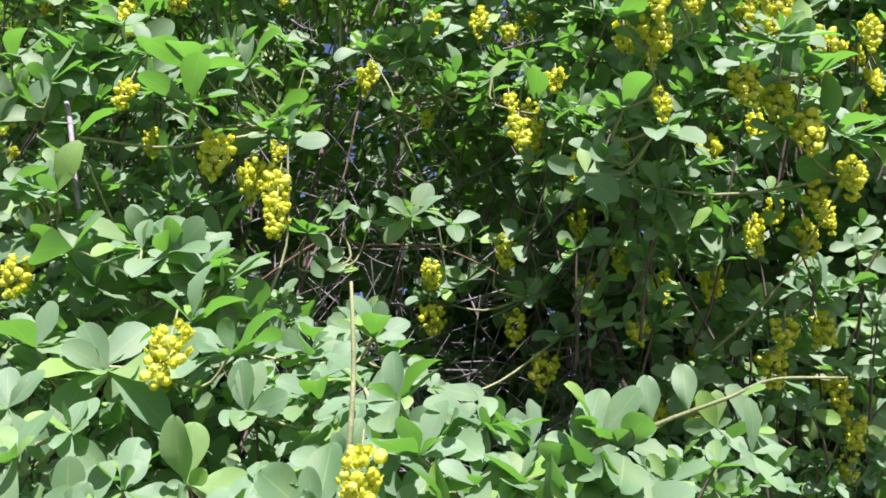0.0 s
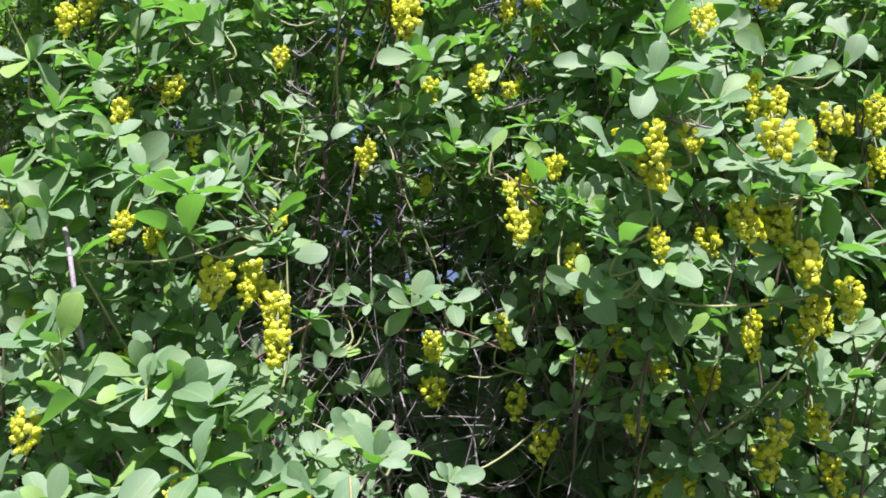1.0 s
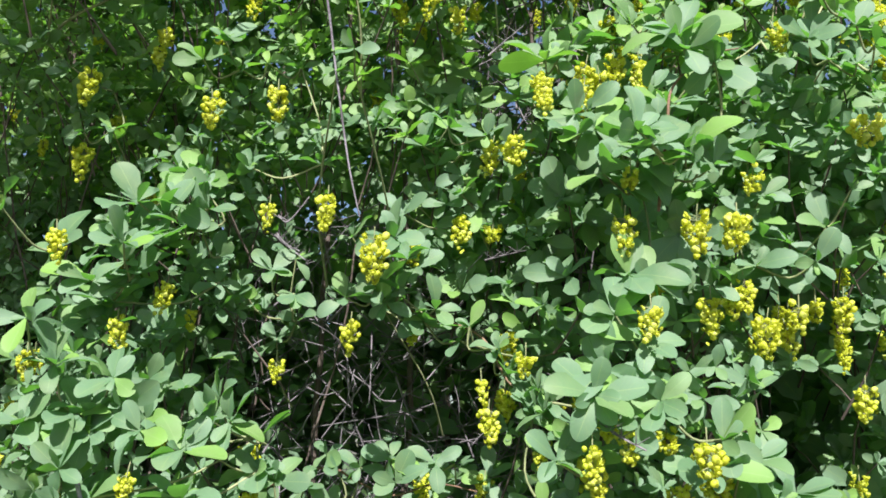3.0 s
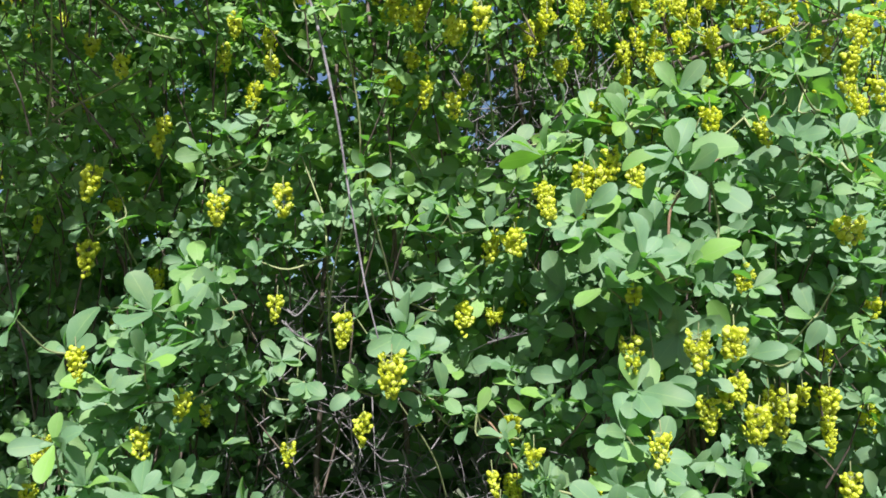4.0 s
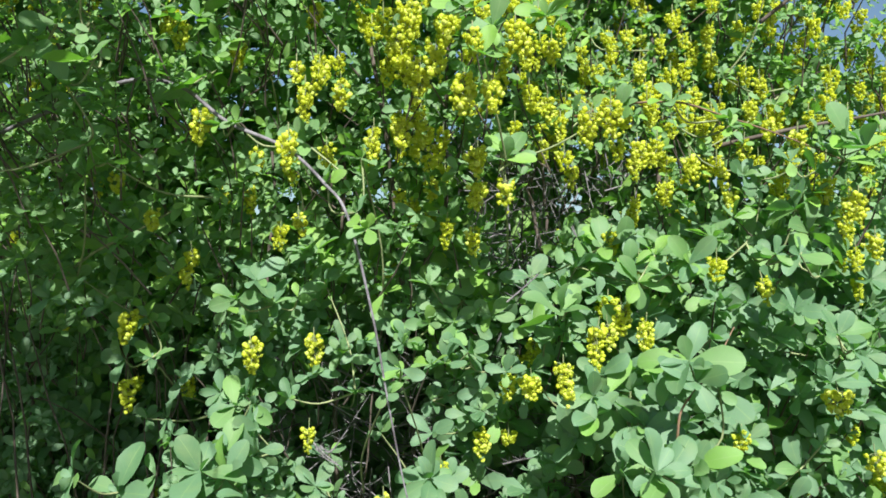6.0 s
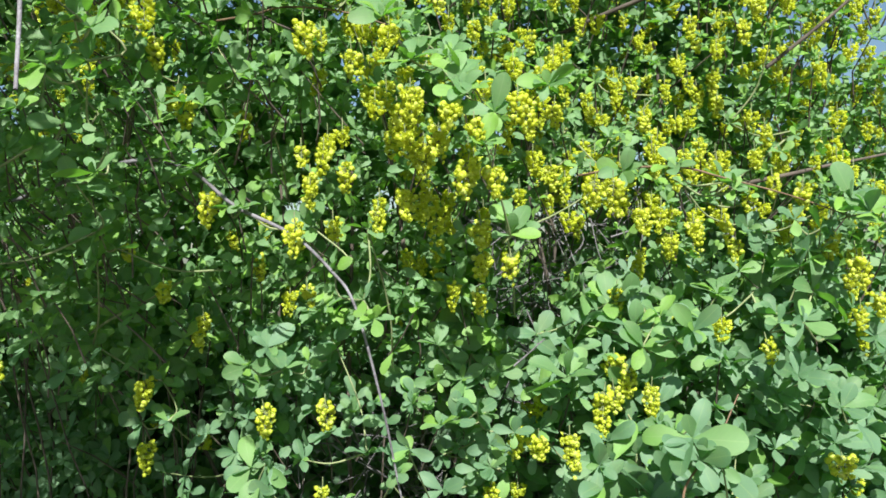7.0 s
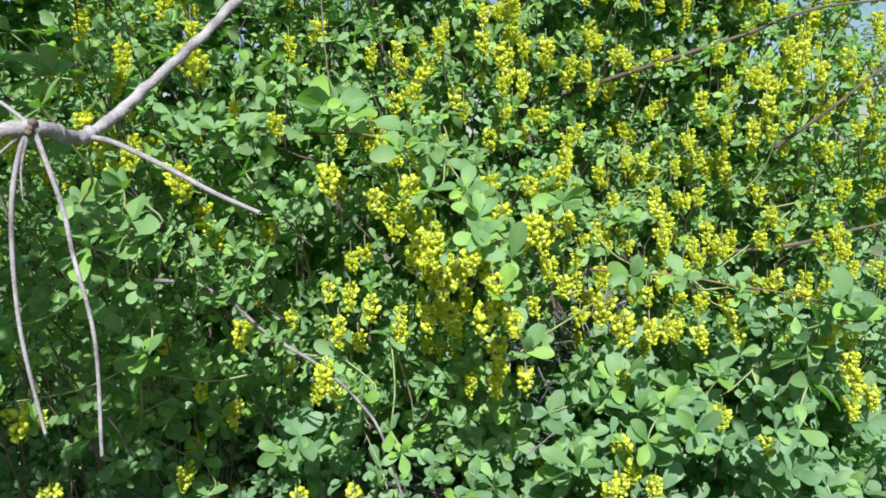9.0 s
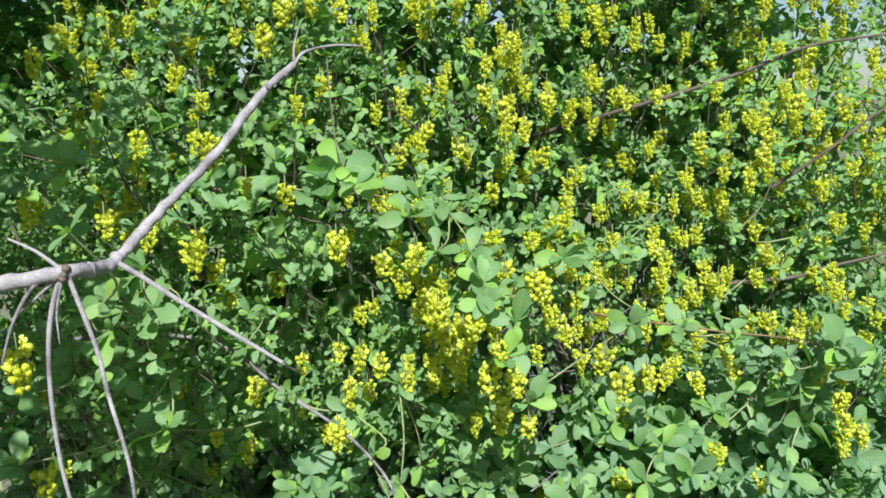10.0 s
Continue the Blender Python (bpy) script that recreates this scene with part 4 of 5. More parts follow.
def sprays():
    r = np.random.default_rng(21)
    nodes, lengths = np.array(NODES)[:, :3] + (0, 0.008, 0), np.array(NODES)[:, 3]
    order = np.argsort(nodes[:, 1])
    near = set(order[:46].tolist())
    seeds = nodes[r.choice(len(nodes), 30, replace=False)]
    for _ in range(8):
        which = np.argmin(((nodes[:, None] - seeds[None]) ** 2).sum(2), 1)
        seeds = np.array([nodes[which == k].mean(0) if (which == k).any() else seeds[k] for k in range(len(seeds))])
    for k in range(len(seeds)):
        mine = [i for i in range(len(nodes)) if which[i] == k]
        if not mine:
            continue
        root = seeds[k] + (r.normal(0, 0.04), 0.22, -0.16)
        linked = [root]
        wood = Pile()
        for i in sorted(mine, key=lambda i: np.linalg.norm(nodes[i] - root)):
            p = nodes[i]
            q = min(linked, key=lambda q: np.linalg.norm(p - q) + (0.05 if q[1] < p[1] else 0))
            mid = (p + q) / 2 + (r.normal(0, 0.01), 0.01, -0.012)
            wood.add(*tube(smooth_line([q, mid, p], 4), 0.0015, 0.0009, 5))
            linked.append(p)
        branch = child("branch", wood.mesh("branch", [SHOOT]), shrub, label="slender greenish-brown branch")
        for i in mine:
            axis, count, size = outward(nodes[i], r), int(r.integers(5, 9)) + (nodes[i][2] < 1.25), lengths[i] * r.uniform(0.84, 1.0) * (1.1 if nodes[i][2] < 1.25 else 1.0)
            if i in near:
                for turn, s in whorl(axis, count, size, (38, 86), r):
                    m = Matrix(turn.tolist()).to_4x4()
                    m.translation = nodes[i]
                    child("leaf", (FINE_YOUNG if young(nodes[i], r) else FINE_MESH)[r.integers(8)], branch, m @ Matrix.Scale(s, 4))
            else:
                tuft = Pile()
                tuft_into(tuft, MID, np.zeros(3), axis, count, size, (38, 86))
                child("leaf_tuft", tuft.mesh("leaf_tuft", [YOUNG_LEAF if young(nodes[i], r) else LEAF]), branch, Matrix.Translation(nodes[i]))


FINE_YOUNG = [make_mesh("leaf", v, f, [YOUNG_LEAF], u) for v, f, u in FINE]
FINE_MESH = [make_mesh("leaf", v, f, [LEAF], u) for v, f, u in FINE]
sprays()


# flower clusters
def flower_shape(seed):
    """A globe of cupped petals in three lobes, open below."""
    r = np.random.default_rng(seed)
    turn, open_to = r.uniform(0, 6.28), r.uniform(0.36, 0.60)
    v = [(0, 0, 0.92)]
    for th, rad in ((0.55, 0.60), (1.05, 0.95), (1.6, 1.08), (2.15, 0.92), (2.5, open_to)):
        for k in range(8):
            a = k * math.pi / 4 + 0.12 * r.normal()
            lobe = rad * (1 + 0.15 * math.cos(3 * a + turn) + 0.05 * r.normal())
            v.append((math.cos(a) * lobe, math.sin(a) * lobe, math.cos(th) + 0.06 * r.normal()))
    v.append((0, 0, -0.45))
    f = [(0, 1 + k, 1 + (k + 1) % 8, 1 + (k + 1) % 8) for k in range(8)]
    f += [(1 + i * 8 + k, 9 + i * 8 + k, 9 + i * 8 + (k + 1) % 8, 1 + i * 8 + (k + 1) % 8) for i in range(4) for k in range(8)]
    f += [(41, 33 + (k + 1) % 8, 33 + k, 33 + k) for k in range(8)]
    return np.array(v), np.array(f)


def open_flower(seed):
    """A small open cup of six rounded petals round a knob."""
    r = np.random.default_rng(seed)
    v, f, n = [], [], 0
    for k in range(6):
        a = k * math.pi / 3 + r.normal(0, 0.12)
        tilt = radians(r.uniform(30, 72))
        out, side = np.array((math.cos(a), math.sin(a), 0)), np.array((-math.sin(a), math.cos(a), 0))
        for s, w in ((0.10, 0.28), (0.62, 0.70), (1.1, 0.46)):
            up = -math.cos(tilt) * s * 1.1 + 0.45 * max(0, s - 0.6) * r.uniform(0.2, 1.0)
            for c in (-1, 0, 1):
                v.append(out * (math.sin(tilt) * s + 0.25 - 0.10 * c * c) + side * c * w + np.array((0, 0, up + 0.4)))
        f += [(n + i * 3 + j, n + i * 3 + j + 1, n + i * 3 + j + 4, n + i * 3 + j + 3) for i in range(2) for j in range(2)]
        n += 9
    bv, bf = KNOB
    return np.vstack([np.array(v), bv * 0.62 + (0, 0, -0.08)]), np.vstack([np.array(f), bf + n])


def knob():
    v = [(0, 0, 1)] + [(math.cos(a) * 0.9, math.sin(a) * 0.9, z) for z in (0.4, -0.5) for a in np.arange(5) * 2 * math.pi / 5] + [(0, 0, -1)]
    f = [(0, 1 + i, 1 + (i + 1) % 5, 1 + (i + 1) % 5) for i in range(5)] + [(1 + i, 6 + i, 6 + (i + 1) % 5, 1 + (i + 1) % 5) for i in range(5)] + [(11, 6 + (i + 1) % 5, 6 + i, 6 + i) for i in range(5)]
    return np.array(v), np.array(f)


def bud():
    """A half-open flower of five broad petals, for those deep in the shrub."""
    v, f = [], []
    for k in range(5):
        a, b = k * 2 * math.pi / 5, 0.75
        v += [(0.3 * math.cos(a - 0.5), 0.3 * math.sin(a - 0.5), 0.6), (0.3 * math.cos(a + 0.5), 0.3 * math.sin(a + 0.5), 0.6), (math.cos(a + b), math.sin(a + b), -0.7), (math.cos(a - b), math.sin(a - b), -0.7)]
        f.append((4 * k, 4 * k + 1, 4 * k + 2, 4 * k + 3))
    f.append((2, 6, 10, 18))
    return np.array(v), np.array(f)


KNOB = knob()
BUD = bud()
FLOWERS = [flower_shape(s) if s % 2 else open_flower(s) for s in range(6)]


def raceme_plan(length, width, r):
    """Stalk line and the places, turns and sizes of the flowers on it, hanging from the origin."""
    length, width = 0.82 * length, 1.06 * width
    lean = r.normal(0, 0.10, 2)
    stalk = smooth_line([(0, 0, 0.5 * length + 0.012), (0, 0, 0.5 * length), (lean[0] * length * 0.3, lean[1] * length * 0.3, 0), (lean[0] * length, lean[1] * length, -0.5 * length)], 4)
    size = 0.0013 + 0.078 * width
    count = max(8, int(3.5 * length * width / (2.1 * size) ** 2))
    spots = []
    for i in range(count):
        s = i / (count - 1)
        c = stalk[min(int(4 + s * (len(stalk) - 5)), len(stalk) - 1)]
        az = i * 2.4 + r.normal(0, 0.35)
        out = max(0.0015, 0.5 * width - 0.7 * size) * (0.86 + 0.75 * s - 1.25 * s ** 2) * r.uniform(0.5, 1.15)
        p = c + (math.cos(az) * out, math.sin(az) * out, -0.003 + r.normal(0, 0.003))
        d = -unit((math.cos(az), math.sin(az), -0.6))
        a = unit(np.cross(d, (0.1, 0.2, 1)))
        spots.append((c, p, np.stack([a, np.cross(d, a), d], 1), size * r.uniform(0.75, 1.2) * (1 - 0.25 * s)))
    return stalk, spots


def raceme_into(pile, place, length, width, r, plain=False):
    stalk, spots = raceme_plan(length, width, r)
    pile.add(*tube(stalk + place, 0.0007, 0.0004, 4), mat=1)
    for c, p, m, s in spots:
        v, f = BUD if plain else FLOWERS[r.integers(6)]
        pile.add((v * s * (1.15 if plain else 1)) @ m.T + p + place, f, mat=0)
        if not plain and s > 0.0026:
            pile.add(*tube([c + place, (c + p) / 2 + (0, 0, 0.001) + place, p + place], 0.0004, 0.0004, 3), mat=1)


def tri_pile_mesh(pile, name, mats):
    """Stalk quads and flower triangles (the last corner doubled) in one mesh."""
    v = np.concatenate(pile.v)
    faces, mi = np.concatenate(pile.f), np.concatenate(pile.m)
    me = bpy.data.meshes.new(name)
    me.from_pydata(v.tolist(), [], [tuple(f[:3]) if f[2] == f[3] else tuple(f) for f in faces.tolist()])
    for mat in mats:
        me.materials.append(mat)
    me.polygons.foreach_set("material_index", mi.astype(np.int32))
    me.polygons.foreach_set("use_smooth", np.full(len(faces), True))
    me.update()
    return me


def racemes():
    r = np.random.default_rng(33)
    places = np.array(CLUSTERS)
    near = set(np.argsort(places[:, 1])[:18].tolist())
    flower_mesh = []
    for v, f in FLOWERS:
        pile = Pile()
        pile.add(v, f)
        flower_mesh.append(tri_pile_mesh(pile, "flower", [PETAL]))
    for i, (x, y, z, length, width) in enumerate(places):
        p = (x, y - 0.012, z)
        if i in near:
            stalk, spots = raceme_plan(length, width, r)
            ob = child("flower_raceme", make_mesh("flower_raceme", *tube(stalk, 0.0007, 0.0004, 5), [SHOOT]), shrub, Matrix.Translation(p), "hanging cluster of yellow cup flowers")
            for c, q, m, s in spots:
                mm = Matrix(m.tolist()).to_4x4()
                mm.translation = q
                child("flower", flower_mesh[r.integers(6)], ob, mm @ Matrix.Scale(s, 4))
        else:
            pile = Pile()
            raceme_into(pile, np.zeros(3), length, width, r)
            child("flower_raceme", tri_pile_mesh(pile, "flower_raceme", [PETAL, SHOOT]), shrub, Matrix.Translation(p) @ pose(0, 0, 0, r.normal(0, 5), r.normal(0, 5), 0), "hanging cluster of yellow cup flowers")
    # the many small ones further in
    pile = Pile()
    made = 0
    while made < 880:
        x, z = r.uniform(-0.8, 0.80), r.uniform(0.75, 2.35)
        want = 0.06 + 0.94 * np.clip((z - 1.45 - 0.25 * (x < -0.1)) / 0.25, 0, 1)
        if x > 0.15 and z < 1.2:
            want = 0.35
        if x < -0.08:
            want *= 0.45
        if r.random() > want or x > right_edge(z):
            continue
        p = np.array((x, front(x, z) + 0.01 + r.exponential(0.11), z))
        if in_hollow(p):
            continue
        raceme_into(pile, p, r.uniform(0.020, 0.036), r.uniform(0.013, 0.024), r, True)
        made += 1
    child("inner_blossom", tri_pile_mesh(pile, "inner_blossom", [PETAL, SHOOT]), shrub, label="many yellow flower clusters deeper in the shrub", kind="stuff")


racemes()


# the mass of leaves behind the outer sprays
CORE = leaf_kinds([0, 0.5, 0.85, 1.0], [-1, 0, 1], 6, 4)


def tuft_kinds(kinds, count, seed):
    """Ready-made tufts that open along z, with leaves of length one."""
    r = np.random.default_rng(seed)
    out = []
    for _ in range(count):
        pile = Pile()
        for turn, s in whorl((0, 0, 1), int(r.integers(5, 9)), 1.0, (34, 84), r):
            v, f, u = kinds[r.integers(len(kinds))]
            pile.add((v * s) @ turn.T, f, u)
        out.append((np.concatenate(pile.v), np.concatenate(pile.f), np.concatenate(pile.u)))
    return out


def aim(axis, spin):
    """A turn that brings z to the axis."""
    z = unit(axis)
    x = unit(np.cross((math.cos(spin), math.sin(spin), 0.3), z))
    return np.stack([x, np.cross(z, x), z], 1)


SMALL_TUFTS, CORE_TUFTS = tuft_kinds(SMALL, 36, 71), tuft_kinds(CORE, 36, 72)


def foliage(name, label, count, kinds, depth, size, scatter, seed, twigs, hollow=True):
    """One layer of leaf tufts: depth(skin, r) gives how far ahead, size the leaf's length."""
    r = np.random.default_rng(seed)
    leaves, fresh, wood = Pile(), Pile(), Pile()
    made = 0
    while made < count:
        x, z = r.uniform(-1.15, 0.95), r.uniform(0.05, 2.55)
        if x > right_edge(z) + abs(r.normal(0, 0.05)):
            continue
        skin = front(x, z)
        y = depth(skin, r)
        p = np.array((x, y, z))
        if (y > 1.12 and bulk(p) > 1) or (hollow and in_hollow(p)):
            continue
        if hollow and gap(p) > (0.36 if y < skin + 0.14 else 0.6):
            continue
        v, f, u = kinds[r.integers(len(kinds))]
        (fresh if young(p, r) else leaves).add((v * r.uniform(*size) * (1.25 if x > 0.0 and 1.15 < z < 1.55 else 1.0 if z < 1.55 else 0.68)) @ aim(np.array((0.0, -0.8, rise(z))) + r.normal(0, scatter, 3), r.uniform(0, 6.28)).T + p, f, u)
        if made % twigs == 0:
            q = p + (r.normal(0, 0.03), 0.05, -r.uniform(0.03, 0.10))
            wood.add(*tube([q, (p + q) / 2 + r.normal(0, 0.004, 3), p], 0.0015, 0.0008, 4))
        made += 1
    child(name, leaves.mesh(name, [LEAF]), shrub, label=label, kind="stuff")
    child("young_foliage", fresh.mesh("young_foliage", [YOUNG_LEAF]), shrub, label="fresh green leaves of the upper growth", kind="stuff")
    child("twigwork", wood.mesh("twigwork", [CANE]), shrub, label="thin brown twigs inside the shrub", kind="stuff")


foliage("outer_foliage", "dense small blue-green leaves", 8200, SMALL_TUFTS, lambda skin, r: skin + 0.035 + r.exponential(0.075), (0.020, 0.036), 0.42, 55, 4)
foliage("inner_foliage", "shaded leaves inside the shrub", 8800, CORE_TUFTS, lambda skin, r: skin + 0.12 + r.exponential(0.22), (0.026, 0.042), 0.6, 56, 5)
foliage("back_foliage", "leaves on the far side of the shrub", 5200, CORE_TUFTS, lambda skin, r: r.uniform(1.15, 1.9), (0.060, 0.085), 0.7, 57, 6, False)


# the far sides and the top, down to the ground
def outer_sides():
    r = np.random.default_rng(59)
    leaves = Pile()
    made = 0
    while made < 3800:
        p = np.array((r.uniform(-2.2, 0.95), r.uniform(-0.6, 2.1), r.uniform(0.03, 2.75)))
        b = bulk(p)
        if not 0.72 < b < 1.0 or not (p[0] < -0.95 or p[1] > 1.35 or p[2] > 2.3) or (p[0] > -0.95 and p[1] < 0.9):
            continue
        v, f, u = CORE_TUFTS[r.integers(36)]
        out = np.array((p[0] + 0.5, p[1] - 0.9, 0.5)) + r.normal(0, 0.35, 3)
        leaves.add((v * r.uniform(0.065, 0.095)) @ aim(out, r.uniform(0, 6.28)).T + p, f, u)
        made += 1
    child("side_foliage", leaves.mesh("side_foliage", [LEAF]), shrub, label="leaves over the far sides of the shrub", kind="stuff")


outer_sides()


# unseen leaves and boughs, added overhead to shade the left of the shrub
def unseen_overhang():
    r = np.random.default_rng(58)
    leaves = Pile()
    made = 0
    while made < 2200:
        p = np.array((r.uniform(-1.3, 0.05), r.uniform(-0.5, 0.42), r.uniform(1.45, 2.8)))
        clear = 0.02 - 0.75 * (p[1] + 0.41)  # keeps the leaves outside the camera's view
        high = p[2] > 2.25 and p[1] > -0.05
        if (p[0] > min(clear, -0.26) and not high) or r.random() > 0.12 + 1.1 * (-0.15 - p[0]) + (0.2 if high and p[0] < -0.05 else 0.0) or p[2] < 1.55 + 0.5 * max(0.0, p[1] + 0.1):
            continue
        v, f, u = SMALL_TUFTS[r.integers(36)]
        leaves.add((v * r.uniform(0.026, 0.042)) @ aim(np.array((0.0, -0.3, 0.7)) + r.normal(0, 0.5, 3), r.uniform(0, 6.28)).T + p, f, u)
        made += 1
    # a thicker unseen patch that blocks the sun from the lower left
    for _ in range(420):
        p = np.array((r.uniform(-0.85, -0.20), r.uniform(-0.30, 0.08), r.uniform(2.07, 2.36)))
        v, f, u = SMALL_TUFTS[r.integers(36)]
        leaves.add((v * r.uniform(0.030, 0.044)) @ aim(np.array((0.0, -0.3, 0.7)) + r.normal(0, 0.5, 3), r.uniform(0, 6.28)).T + p, f, u)
    child("overhanging_foliage", leaves.mesh("overhanging_foliage", [LEAF]), shrub, label="unseen leaves added overhead to shade the shrub's left side", kind="stuff")
    # added boughs that tie the shading leaves to the shrub
    for k in range(5):
        a = np.array((-1.25, 0.75, 1.2 + 0.14 * k))
        z = 2.0 + 0.12 * k
        line = smooth_line([a, a + (0.1, -0.25, 0.5), (-0.9, 0.2 - 0.05 * k, z), (-0.5, 0.05 * k - 0.05, z + 0.05)], 8)
        child("bough", make_mesh("bough", *tube(line, 0.009, 0.003, 7, 0.2), [CANE]), shrub, label="unseen brown bough added to carry the shading leaves")


unseen_overhang()


# the stout bare branch that leans out of the shrub, with its hanging twigs
def bare_branch():
    line = smooth_line([(-0.680, 0.190, 1.770), (-0.368, 0.100, 1.820), (-0.215, 0.073, 1.847), (-0.169, 0.082, 1.853), (-0.171, 0.128, 1.848), (-0.168, 0.152, 1.855), (-0.161, 0.186, 1.875), (-0.118, 0.219, 1.924), (-0.096, 0.275, 1.973), (-0.071, 0.299, 2.000)], 8)
    line[1:-1] += rng.normal(0, 0.0006, (len(line) - 2, 3))
    wood = Pile()
    wood.add(*tube(line, 0.0060, 0.0033, 10, 0.3))
    kv, kf = KNOB
    for at, size in ((0.40, 0.0064), (0.415, 0.0058), (0.52, 0.0052), (0.66, 0.0048), (0.86, 0.0044), (0.885, 0.0041), (0.93, 0.0043), (0.955, 0.0038), (0.985, 0.0042)):
        turn = aim(rng.normal(size=3), 0.0)
        wood.add((kv * size * (1.000, 0.800, 1.100)) @ turn.T + line[int(at * (len(line) - 1))] + rng.normal(0, 0.0006, 3), kf)
    branch = child("bare_branch", tri_pile_mesh(wood, "bare_branch", [BARK]), shrub, label="stout pale grey bare branch")
    for points, r0, r1 in (
        ([(-0.169, 0.078, 1.852), (-0.175, 0.076, 1.838), (-0.181, 0.073, 1.810), (-0.185, 0.073, 1.771), (-0.181, 0.068, 1.730), (-0.177, 0.068, 1.696), (-0.169, 0.067, 1.656)], 0.0019, 0.0012),
        ([(-0.167, 0.081, 1.851), (-0.145, 0.070, 1.804), (-0.135, 0.062, 1.774), (-0.114, 0.045, 1.724), (-0.102, 0.024, 1.659)], 0.0018, 0.0011),
        ([(-0.174, 0.078, 1.853), (-0.186, 0.069, 1.845), (-0.201, 0.065, 1.821), (-0.212, 0.064, 1.793)], 0.0017, 0.0009),
        ([(-0.173, 0.148, 1.849), (-0.134, 0.116, 1.843), (-0.088, 0.091, 1.827), (-0.047, 0.079, 1.808), (-0.011, 0.061, 1.796)], 0.0022, 0.0012),
        ([(-0.071, 0.299, 2.000), (-0.065, 0.315, 2.012), (-0.046, 0.344, 2.019), (-0.024, 0.368, 2.019)], 0.0016, 0.0008),
        ([(-0.168, 0.078, 1.855), (-0.183, 0.074, 1.869), (-0.199, 0.069, 1.879)], 0.0016, 0.0007),
        ([(-0.168, 0.078, 1.853), (-0.184, 0.074, 1.840), (-0.205, 0.069, 1.823)], 0.0015, 0.0005),
        ([(-0.169, 0.079, 1.852), (-0.172, 0.072, 1.828), (-0.170, 0.068, 1.807)], 0.0013, 0.0004),
        ([(-0.071, 0.299, 2.000), (-0.072, 0.305, 2.016), (-0.069, 0.315, 2.036)], 0.0014, 0.0006),
    ):
        child("twig", make_mesh("twig", *tube(smooth_line(points, 6), 1.05 * r0, 1.05 * r1, 6, 0.15), [BARK]), branch, label="thin grey hanging twig")


bare_branch()


def bud_scars():
    """The dark, knobbly joint from which the hanging twigs spring."""
    pile = Pile()
    kv, kf = KNOB
    for k in range(9):
        turn = aim(rng.normal(size=3), 0.0)
        pile.add((kv * rng.uniform(0.0022, 0.0042)) @ turn.T + np.array((-0.169, 0.077, 1.851)) + rng.normal(0, 0.0024, 3), kf)
    child("twig_joint", tri_pile_mesh(pile, "twig_joint", [CANE]), shrub, label="dark knobbly joint of the bare branch")


bud_scars()


def long_shoot(points, r0, r1, mat, label):
    line = smooth_line(points, 8)
    return child("long_shoot", make_mesh("long_shoot", *tube(line, r0, r1, 7, 0.15), [mat]), shrub, label=label)


long_shoot([(-0.551, 0.618, 1.656), (-0.335, 0.521, 1.687), (-0.245, 0.495, 1.675), (-0.181, 0.481, 1.629), (-0.107, 0.457, 1.594), (-0.064, 0.452, 1.555), (-0.037, 0.441, 1.519), (-0.015, 0.455, 1.419), (-0.004, 0.472, 1.336), (0.011, 0.479, 1.250), (0.022, 0.488, 1.200)], 0.0028, 0.0007, BARK, "arching reddish-grey shoot")
side_shoot = long_shoot([(0.122, 0.493, 0.658), (0.156, 0.464, 0.669), (0.176, 0.455, 0.673), (0.200, 0.450, 0.681), (0.223, 0.442, 0.687), (0.244, 0.437, 0.694), (0.275, 0.431, 0.692)], 0.0016, 0.0006, SHOOT, "green young side shoot")
for base, tip in (((0.163, 0.456, 0.673), (0.150, 0.443, 0.695)), ((0.162, 0.456, 0.672), (0.181, 0.443, 0.691)), ((0.187, 0.455, 0.678), (0.186, 0.442, 0.695)),
                  ((0.205, 0.450, 0.683), (0.204, 0.442, 0.703)), ((0.151, 0.460, 0.668), (0.164, 0.445, 0.654)), ((0.165, 0.458, 0.664), (0.182, 0.445, 0.646)),
                  ((0.147, 0.466, 0.665), (0.155, 0.446, 0.640)), ((0.228, 0.442, 0.689), (0.237, 0.432, 0.687)), ((0.158, 0.461, 0.674), (0.155, 0.444, 0.681)),
                  ((0.248, 0.437, 0.694), (0.256, 0.432, 0.685))):
    base, tip = np.array(base), np.array(tip)
    d = unit(tip - base)
    nn = unit(np.array((0.100, -0.750, 0.600)) + rng.normal(0, 0.300, 3))
    nn = unit(nn - np.dot(nn, d) * d)
    m = Matrix(np.stack([np.cross(d, nn), d, nn], 1).tolist()).to_4x4()
    m.translation = base
    child("leaf", FINE_MESH[rng.integers(8)], side_shoot, m @ Matrix.Scale(float(np.linalg.norm(tip - base)) * 1.08, 4))
long_shoot([(0.031, 0.475, 0.656), (0.034, 0.465, 0.677), (0.034, 0.459, 0.710), (0.032, 0.452, 0.740), (0.029, 0.452, 0.762)], 0.0018, 0.0010, SHOOT, "green young upright shoot")
long_shoot([(-0.238, 0.506, 0.965), (-0.229, 0.502, 0.950), (-0.218, 0.503, 0.921), (-0.209, 0.508, 0.890), (-0.202, 0.514, 0.865)], 0.0022, 0.0016, BARK, "pale grey upright stem")
long_shoot([(0.099, 1.017, 1.909), (0.249, 0.940, 1.946), (0.373, 0.907, 1.978), (0.454, 0.912, 2.002), (0.547, 0.939, 2.034), (0.644, 0.965, 2.046), (0.778, 0.981, 2.054)], 0.0042, 0.0015, CANE, "dark brown side branch against the sky")
long_shoot([(-0.458, 0.620, 1.467), (-0.406, 0.602, 1.496), (-0.353, 0.601, 1.520), (-0.300, 0.601, 1.547)], 0.0022, 0.0010, SHOOT, "green young shoot in the shade")
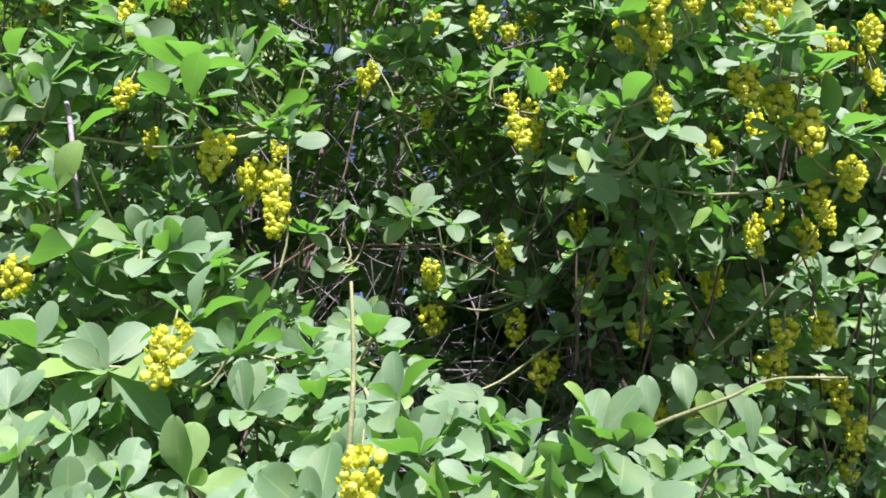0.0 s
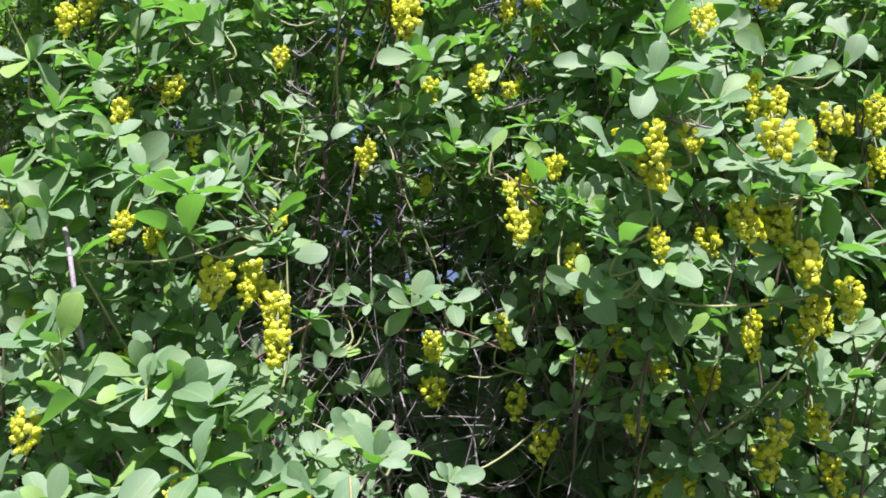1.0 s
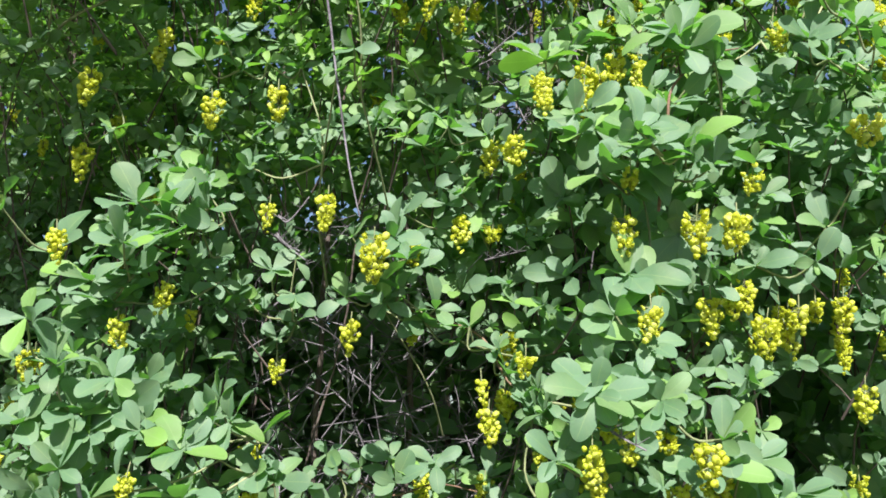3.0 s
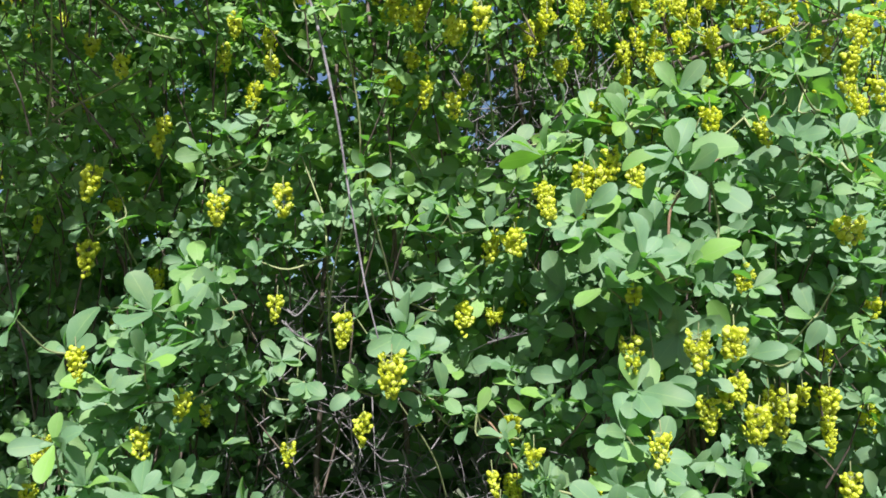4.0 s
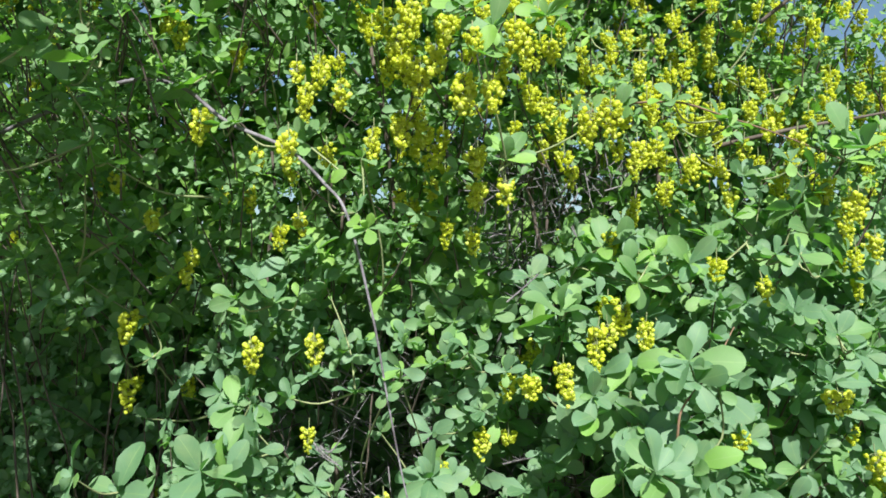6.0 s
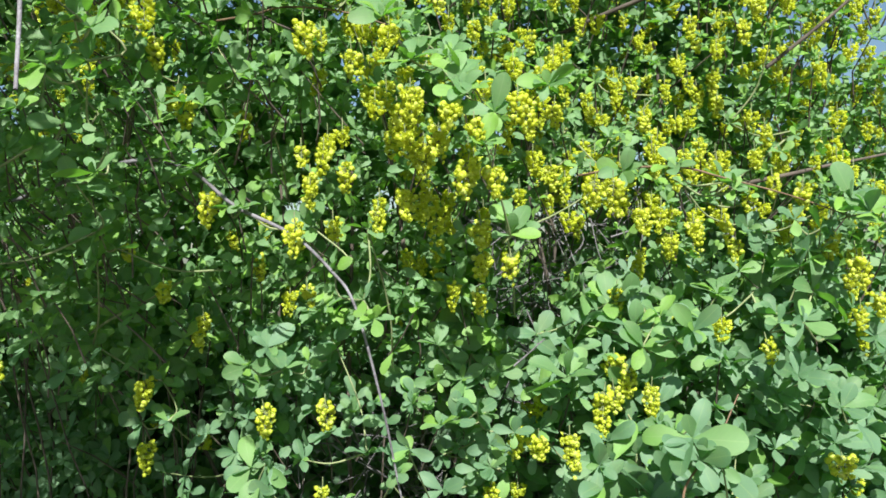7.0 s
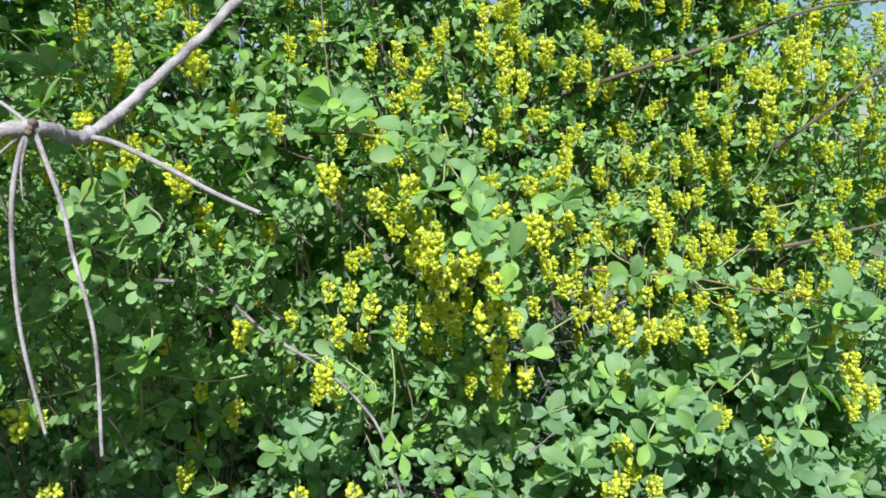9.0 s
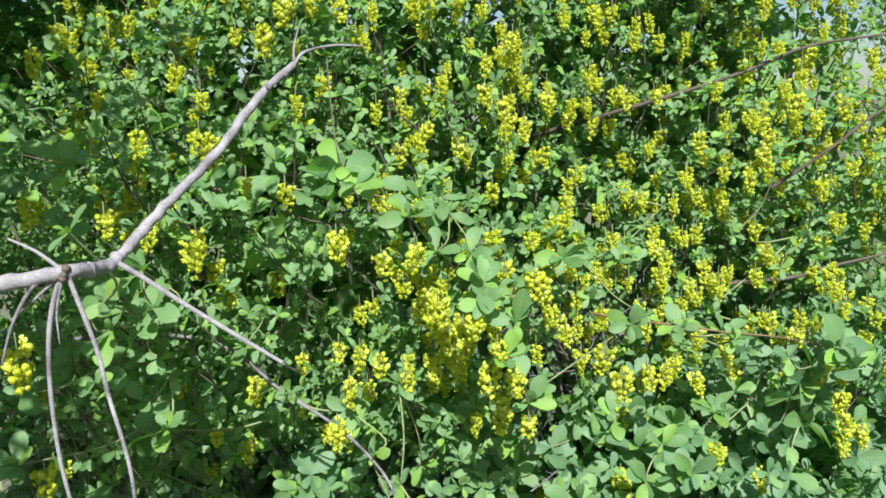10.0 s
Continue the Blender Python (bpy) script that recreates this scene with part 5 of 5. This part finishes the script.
long_shoot([(0.388, 0.933, 1.655), (0.511, 0.889, 1.675), (0.568, 0.905, 1.687), (0.652, 0.923, 1.702), (0.794, 0.960, 1.732)], 0.0038, 0.0014, CANE, "dark brown side branch against the sky")
long_shoot([(0.469, 0.832, 1.823), (0.546, 0.811, 1.881), (0.605, 0.802, 1.929), (0.684, 0.802, 1.967)], 0.0030, 0.0012, CANE, "dark brown side branch against the sky")


REDDISH = bark_material("reddish_shoot", (0.07, 0.04, 0.025), (0.23, 0.14, 0.09), 60)
for points in ([(0.20, 0.70, 1.668), (0.25, 0.652, 1.670), (0.316, 0.632, 1.667), (0.373, 0.650, 1.653), (0.46, 0.695, 1.632), (0.543, 0.728, 1.604)],
               [(-0.03, 0.76, 1.170), (0.046, 0.716, 1.146), (0.101, 0.706, 1.122), (0.133, 0.685, 1.073), (0.166, 0.676, 1.050), (0.185, 0.672, 1.030)],
               [(-0.30, 0.60, 1.868), (-0.192, 0.568, 1.866), (-0.133, 0.530, 1.860), (-0.073, 0.556, 1.858), (-0.02, 0.560, 1.840)],
               [(-0.20, 0.80, 0.940), (-0.086, 0.737, 0.975), (-0.042, 0.730, 0.962), (0.006, 0.714, 0.950), (0.05, 0.752, 0.962), (0.12, 0.80, 0.945)],
               [(0.285, 0.56, 1.22), (0.292, 0.522, 1.285), (0.298, 0.515, 1.322), (0.33, 0.53, 1.358), (0.37, 0.60, 1.40)]):
    long_shoot(points, 0.0017, 0.0008, REDDISH, "slender reddish-brown leafy shoot")
long_shoot([(-0.112, 0.54, 2.024), (-0.105, 0.52, 1.968), (-0.093, 0.5, 1.907), (-0.071, 0.5, 1.855)], 0.0010, 0.0006, CANE, "thin brown hanging twig")


# pale thorny twig ends that catch the sun
def thorny_twig(points):
    line = smooth_line(points, 5)
    pile = Pile()
    pile.add(*tube(line, 0.0014, 0.0007, 5, 0.2))
    for k in range(2, len(line) - 1, 3):
        for turn in (-1.033, -0.002, 0.991):
            e = unit((turn * 0.8, -0.4, 0.5)) * 0.013
            pile.add(*tube([line[k], line[k] + e * 0.5, line[k] + e], 0.0006, 0.0002, 4))
    child("thorny_twig", pile.mesh("thorny_twig", [DEAD]), shrub, label="pale dry twig with three-pronged thorns")


for points in ([(-0.152, 0.697, 1.244), (-0.131, 0.692, 1.227), (-0.108, 0.691, 1.210)],
               [(-0.142, 0.678, 1.241), (-0.127, 0.677, 1.226), (-0.109, 0.677, 1.217)],
               [(0.100, 0.720, 1.214), (0.123, 0.720, 1.220), (0.148, 0.719, 1.225)],
               [(0.112, 0.636, 1.429), (0.131, 0.635, 1.445), (0.151, 0.636, 1.463)],
               [(0.233, 0.480, 1.024), (0.246, 0.476, 1.015), (0.264, 0.471, 1.006)],
               [(-0.124, 0.640, 1.250), (-0.111, 0.640, 1.243), (-0.088, 0.639, 1.271)]):
    thorny_twig(points)
